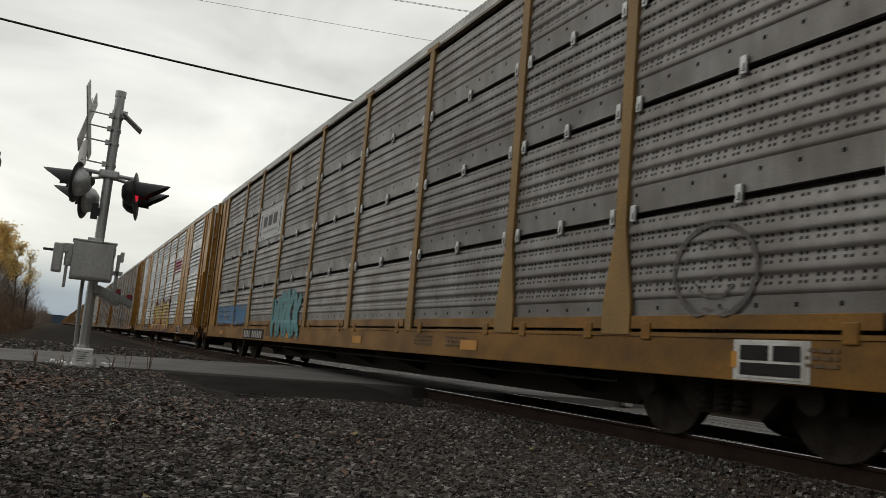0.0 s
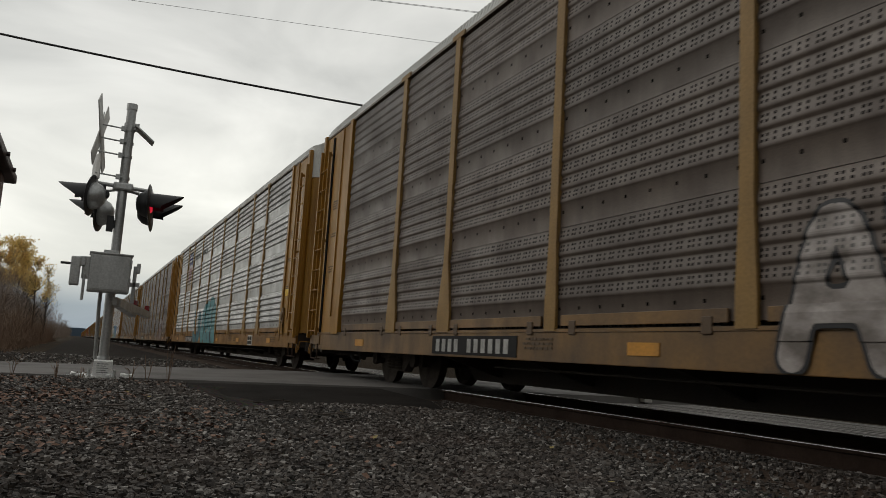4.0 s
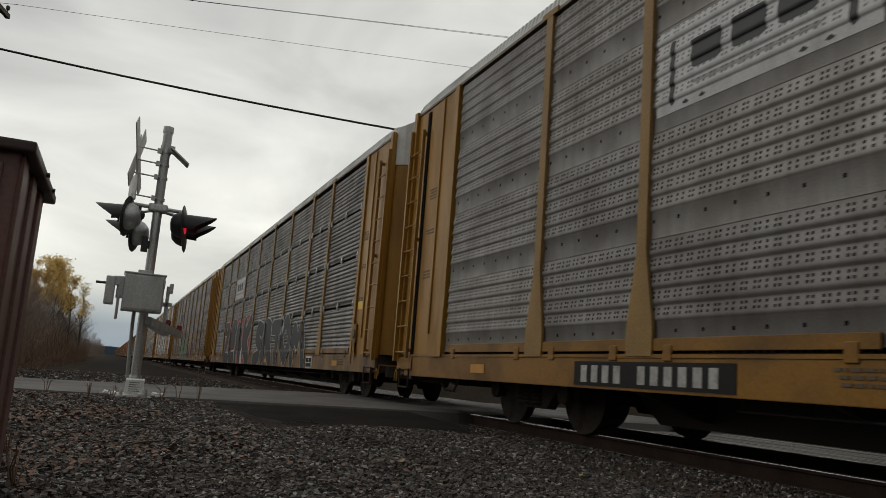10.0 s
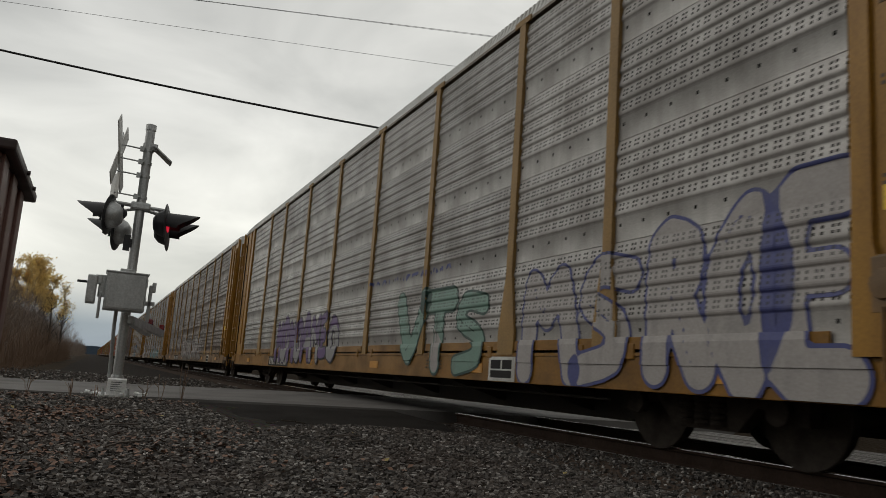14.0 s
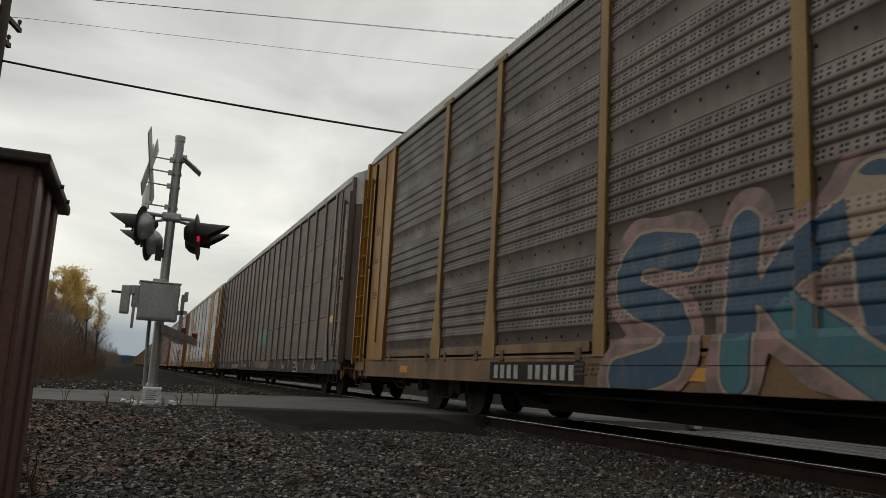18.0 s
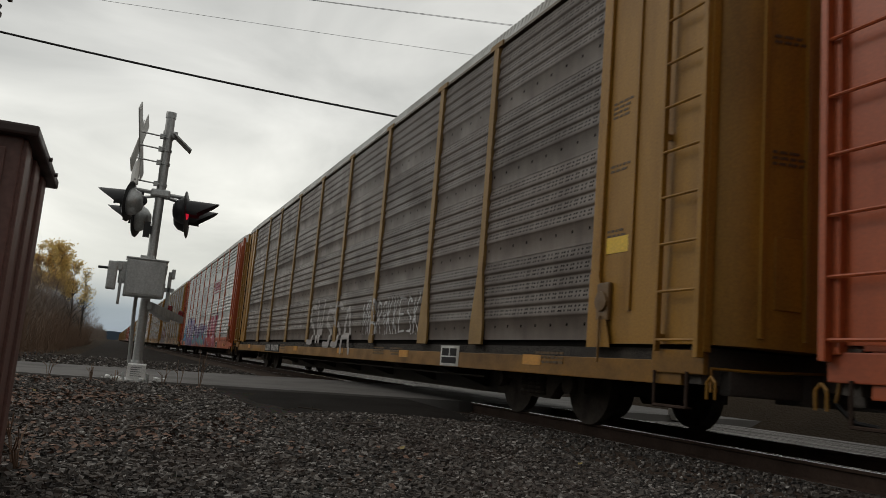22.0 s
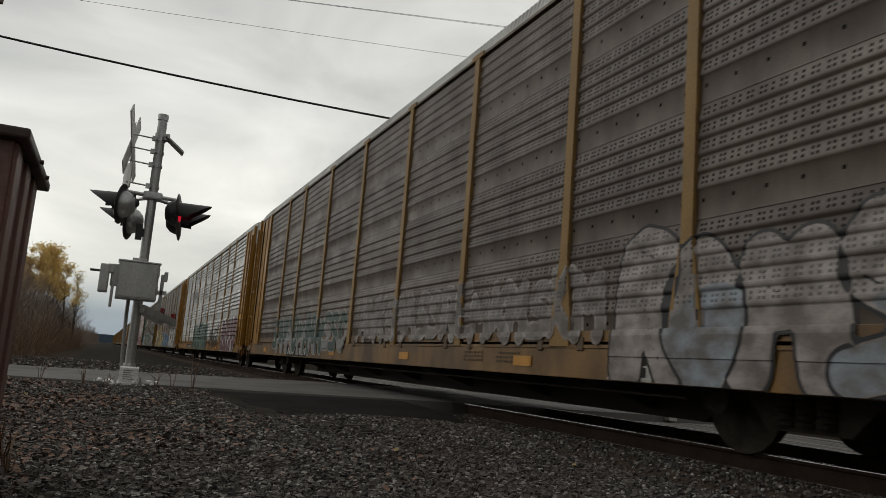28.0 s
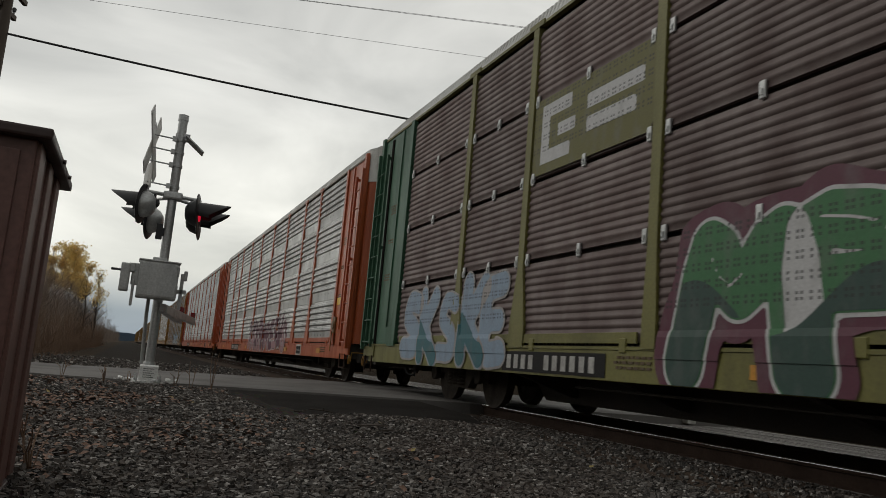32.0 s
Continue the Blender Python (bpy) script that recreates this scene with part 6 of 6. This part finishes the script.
def thicket(name, count, x_of, y_of, h_of, sprigs, width, mat, label, seed):
    """Bare brush: thin three-sided stems and twigs, as one mass."""
    rnd = random.Random(seed)
    v, fs = [], []

    def stem(a, b, r):
        n = len(v)
        for p, q in ((a, r), (b, r * 0.3)):
            for k in range(3):
                v.append((p[0] + q * math.cos(k * 2.094), p[1] + q * math.sin(k * 2.094), p[2]))
        fs.extend([(n, n + 1, n + 4, n + 3), (n + 1, n + 2, n + 5, n + 4), (n + 2, n, n + 3, n + 5)])

    for _ in range(count):
        y = y_of(rnd)
        x, h = x_of(rnd, y), h_of(rnd)
        top = (x + rnd.uniform(-0.5, 0.5), y + rnd.uniform(-0.5, 0.5), -0.5 + h)
        base = (x, y, -0.6)
        grow = 1.0 + max(0.0, (y - 60) / 90)
        stem(base, top, width * grow)
        for _ in range(sprigs):
            k = rnd.uniform(0.1, 0.95)
            p = tuple(base[i] + (top[i] - base[i]) * k for i in range(3))
            l = h * rnd.uniform(0.12, 0.34)
            a = rnd.uniform(0, 6.283)
            stem(p, (p[0] + math.cos(a) * l * 0.7, p[1] + math.sin(a) * l * 0.7, p[2] + l * rnd.uniform(0.3, 0.9)), width * 0.45 * grow)
    me = bpy.data.meshes.new(name)
    me.from_pydata(v, [], fs)
    me.materials.append(mat)
    tagged(new(name, me), label, "brush", kind="stuff")


thicket("bare_brush", 1350, lambda r, y: -3.6 - y * 0.004 - abs(r.gauss(0, 3.2)), lambda r: 42 + 90 * r.random() ** 1.4, lambda r: r.uniform(2.2, 5.4), 34, 0.014, TWIGS, "bare grey brown brush along the track", 3)
thicket("far_brush", 420, lambda r, y: -4.2 - abs(r.gauss(0, 5)), lambda r: 120 + 560 * r.random() ** 1.3, lambda r: r.uniform(3.5, 7.0), 22, 0.022, TWIGS, "distant bare woods along the track", 4)
thicket("undergrowth", 4200, lambda r, y: -2.2 - abs(r.gauss(0, 4.5)), lambda r: 20 + 80 * r.random() ** 1.3, lambda r: r.uniform(0.5, 2.3), 11, 0.010, RUSSET, "russet dry weeds and low brush beyond the road", 5)
thicket("dry_grass", 1200, lambda r, y: 11.3 + abs(r.gauss(0, 2.0)), lambda r: -5 + 60 * r.random(), lambda r: r.uniform(0.35, 0.75), 4, 0.006, worn("dry_grass_straw", (0.085, 0.062, 0.035), (0.045, 0.034, 0.022), 0.9), "dry grass beyond the service path", 6)
thicket("far_side_brush", 900, lambda r, y: 12 + abs(r.gauss(0, 5.0)), lambda r: -20 + 260 * r.random(), lambda r: r.uniform(1.5, 4.5), 14, 0.03, TWIGS, "bare brush beyond the track", 8)
# Added out of view, to hold back low sky light from the train.
thicket("brush_behind", 900, lambda r, y: -16 - 14 * r.random(), lambda r: -60 + 78 * r.random(), lambda r: r.uniform(5.0, 9.0), 30, 0.06, TWIGS, "bare woods behind the relay case", 21)
# Unseen strips that close the place behind and block light near the horizon.
woods = Mesh()
for k, (x0, y0, x1, y1) in enumerate(((-30, -70, -30, 14), (-30, -70, 30, -70), (-30, -45, 4, -45))):
    n = 40
    v = [(x0 + (x1 - x0) * i / n, y0 + (y1 - y0) * i / n) for i in range(n + 1)]
    woods.add([(x, y, -1) for x, y in v] + [(x, y, 8.5 + 2.2 * noise.noise(Vector((x * 0.3, y * 0.3, k)))) for x, y in v], [(i, i + 1, n + 2 + i, n + 1 + i) for i in range(n)])
solid("backdrop_woods", woods, TWIGS, "brown bare woods closing the place behind the camera", "woods", "structure")
hills = Mesh()
v = [(-900 + i * 60, 3300, 12 + 26 * (0.5 + noise.noise(Vector((i * 0.23, 3.1, 0))))) for i in range(31)]
hills.add([(x, y, -2) for x, y, _ in v] + v, [(i, i + 1, 32 + i, 31 + i) for i in range(30)])
# Distance haze is put into the hills' blue base colour.
solid("distant_hills", hills, worn("hazy_blue_hills", (0.07, 0.10, 0.14), (0.05, 0.08, 0.11), 1.0, scale=0.01, stretch=(1, 1, 1)), "low hazy blue hills on the horizon", "hills", "structure")

# ---- ballast, leaves, weeds ----
def stones(count, x0, x1, y0, y1, size, seed, name, label, keep):
    """Loose crushed stones, each a small uneven block, as one mass."""
    g = np.random.default_rng(seed)
    base = np.array([[-1, -1, -1], [1, -1, -1], [1, 1, -1], [-1, 1, -1], [-1, -1, 1], [1, -1, 1], [1, 1, 1], [-1, 1, 1]], float) * 0.5
    quads = np.array([[0, 3, 2, 1], [4, 5, 6, 7], [0, 1, 5, 4], [1, 2, 6, 5], [2, 3, 7, 6], [3, 0, 4, 7]])
    xy = []
    while len(xy) < count:
        p = (g.uniform(x0, x1), y0 + (y1 - y0) * g.random() ** 1.25)
        if keep(*p):
            xy.append(p)
    xy = np.array(xy)
    s = size * g.uniform(0.5, 1.55, count)
    b = base[None] * (1 + g.uniform(-0.5, 0.2, (count, 8, 3))) * np.stack([np.ones(count), g.uniform(0.65, 1.0, count), g.uniform(0.55, 0.9, count)], 1)[:, None] * s[:, None, None]
    a, c = g.uniform(0, 6.283, count), g.uniform(-0.7, 0.7, count)
    by, bz = b[..., 1] * np.cos(c)[:, None] - b[..., 2] * np.sin(c)[:, None], b[..., 1] * np.sin(c)[:, None] + b[..., 2] * np.cos(c)[:, None]
    vx, vy = b[..., 0] * np.cos(a)[:, None] - by * np.sin(a)[:, None], b[..., 0] * np.sin(a)[:, None] + by * np.cos(a)[:, None]
    high = np.array([ground_height(x, y) for x, y in xy]) + s * g.uniform(0.0, 0.35, count)
    v = np.stack([vx + xy[:, :1], vy + xy[:, 1:], bz + high[:, None]], 2)
    f = (quads[None] + (np.arange(count) * 8)[:, None, None]).reshape(-1, 4)
    me = bpy.data.meshes.new(name)
    me.from_pydata(v.reshape(-1, 3).tolist(), [], f.tolist())
    me.materials.append(STONE)
    tagged(new(name, me), label, "gravel", kind="stuff")


def stone_material():
    m, nt, b = shade("crushed_stone", 0.85)
    geo = nt.nodes.new("ShaderNodeNewGeometry")
    ramp = nt.nodes.new("ShaderNodeValToRGB")
    e = ramp.color_ramp.elements
    e[0].color, e[1].color = (0.025, 0.022, 0.020, 1), (0.37, 0.35, 0.325, 1)
    for pos, col in ((0.35, (0.056, 0.050, 0.045, 1)), (0.6, (0.082, 0.067, 0.055, 1)), (0.84, (0.13, 0.118, 0.107, 1))):
        e.new(pos).color = col
    nt.links.new(geo.outputs["Random Per Island"], ramp.inputs["Fac"])
    rust = step(nt, grain(nt, 0.5), 0.45, 0.7)
    c = blend(nt, calc(nt, "MULTIPLY", rust, 0.45), ramp.outputs["Color"], (0.06, 0.036, 0.026))
    c = blend(nt, 0.4, c, calc(nt, "MULTIPLY", grain(nt, 70.0), 2.0), "MULTIPLY")
    nt.links.new(c, b.inputs["Base Color"])
    bump(nt, b, grain(nt, 130.0), 0.4, 0.004)
    return m


STONE = stone_material()


def on_gravel(x, y):
    if -2.3 < x < -0.46 and 3.75 < y < 5.0:
        return False
    if x > 1.6 + 0.2 * math.sin(y) and y > 9.0 - 0.25 * abs(x - 2.8):
        return False
    return y < road_near(x) - 0.15 and x < 4.15 + 0.15 * math.sin(y * 1.7)


stones(100000, -3.2, 4.3, 2.6, 12.6, 0.027, 11, "loose_gravel", "dark crushed stone beside the track", on_gravel)
stones(16000, -3.2, 4.1, 2.6, -2.6, 0.032, 14, "near_gravel", "dark crushed stone on open ground by the track", lambda x, y: x * x + y * y > 0.04)
stones(5000, -3.0, 4.4, 18.4, 34.0, 0.05, 12, "far_gravel", "crushed stone shoulder beyond the road", lambda x, y: True)
stones(5000, 4.2, 5.3, 2.5, 11.0, 0.024, 13, "track_ballast", "grimy ballast between the ties", lambda x, y: True)
leaf = Mesh().add([(-0.025, 0, 0), (-0.007, 0.02, 0.008), (0.028, 0, 0.012), (-0.004, -0.02, 0.006)], [(0, 1, 2, 3)]).data("fallen_leaf", worn("dull_yellow_leaf", (0.30, 0.24, 0.08), (0.18, 0.12, 0.05), 0.7))
for i in range(16):
    x, y = random.uniform(-2.5, 3.8), 3.2 + 8.0 * random.random() ** 1.3
    if on_gravel(x, y):
        ob = tagged(new("fallen_leaf", leaf), "small yellow fallen leaf on the gravel", "leaf", "fallen leaves")
        ob.matrix_basis = pose(x, y, ground_height(x, y) + 0.03, random.uniform(-25, 25), random.uniform(-25, 25), random.uniform(0, 360))
litter = Mesh()
drift = random.Random(91)
for i in range(9000):
    x, y = drift.uniform(-2.6, 2.6), 4.6 + 7.2 * drift.random() ** 0.9
    if on_gravel(x, y) and wobble(x, y, 0.7, 9.0) + 0.35 - 0.22 * x > drift.random() * 0.9:
        q = pose(x, y, ground_height(x, y) + 0.022, drift.uniform(-30, 30), drift.uniform(-30, 30), drift.uniform(0, 360))
        l = drift.uniform(0.018, 0.034)
        litter.add([q @ Vector(p) for p in ((-l, 0, 0), (-0.2 * l, 0.75 * l, 0.3 * l), (l, 0, 0.2 * l), (-0.1 * l, -0.75 * l, 0.1 * l))], [(0, 1, 2, 3)])
solid("leaf_litter", litter, worn("rotting_brown_leaves", (0.20, 0.115, 0.078), (0.10, 0.056, 0.040), 0.8, scale=4.0, stretch=(1, 1, 1)), "rotting reddish brown leaves strewn over the gravel", "leaf litter", "stuff")
for i in range(7):
    x, y = random.uniform(-1.5, 2.5), random.uniform(4.5, 11.0)
    tw = solid("fallen_twig", Mesh().bar([(0, 0, 0), (0.16, 0.03, 0.02), (0.32, -0.02, 0.03)], 0.008, 5).bar([(0.16, 0.03, 0.02), (0.24, 0.12, 0.05)], 0.005, 5), BARK, "dry twig lying on the gravel", "twig", group="fallen twigs")
    tw.matrix_basis = pose(x, y, ground_height(x, y) + 0.035, 0, 0, random.uniform(0, 360))
for x, y, h in ((-0.75, 12.2, 0.35), (0.75, 12.1, 0.3), (1.25, 12.0, 0.55), (0.95, 11.8, 0.4), (-0.2, 12.0, 0.25), (-1.3, 12.4, 0.4), (0.1, 11.9, 0.2), (-0.42, 5.1, 0.3), (-0.38, 4.9, 0.22)):
    m = Mesh()
    for k in range(6):
        a = random.uniform(0, 6.283)
        m.bar([(0, 0, -0.05), (0.04 * math.cos(a), 0.04 * math.sin(a), h * 0.5), (0.14 * math.cos(a) * random.random(), 0.14 * math.sin(a), h * random.uniform(0.6, 1.0))], 0.004, 4)
    ob = solid("dry_weed", m, RUSSET, "dry thin weed growing in the gravel", "weed", kind="stuff")
    ob.matrix_basis = pose(x, y, ground_height(x, y))
for i in range(26):
    a, d = random.uniform(0, 6.283), random.uniform(0.22, 0.48)
    s = random.uniform(0.015, 0.035)
    ob = solid("pale_stone", Mesh().box(-s, s, -s * 0.8, s * 0.8, -s * 0.5, s * 0.6, s * 0.2), NOTICE, "pale broken stone at the foot of the mast", "stone", group="pale stones at the mast")
    ob.matrix_basis = pose(0.375 + d * math.cos(a), 12.45 + d * math.sin(a), -0.125 + s, random.uniform(-20, 20), random.uniform(-20, 20), random.uniform(0, 360))
mark = thing("marker_box", "small white junction box on a post beyond the track", "junction box", (9.45, 11.55, RAIL - 0.10))
part("post", Mesh().tube((0, 0, -0.2), (0, 0, 0.2), 0.02, n=8), BLACK, mark)
part("box_body", Mesh().box(-0.09, 0.09, -0.11, 0.11, 0.02, 0.22, 0.012), WHITE, mark)


# ---- what moves ----
def motions():
    """The train runs towards and past the camera."""
    for n, car in enumerate(CARS):
        walk(car, [(t, pose(TRACK, car_middle(n - 1, t), 0)) for t in [a for a, _ in LAG]])


motions()
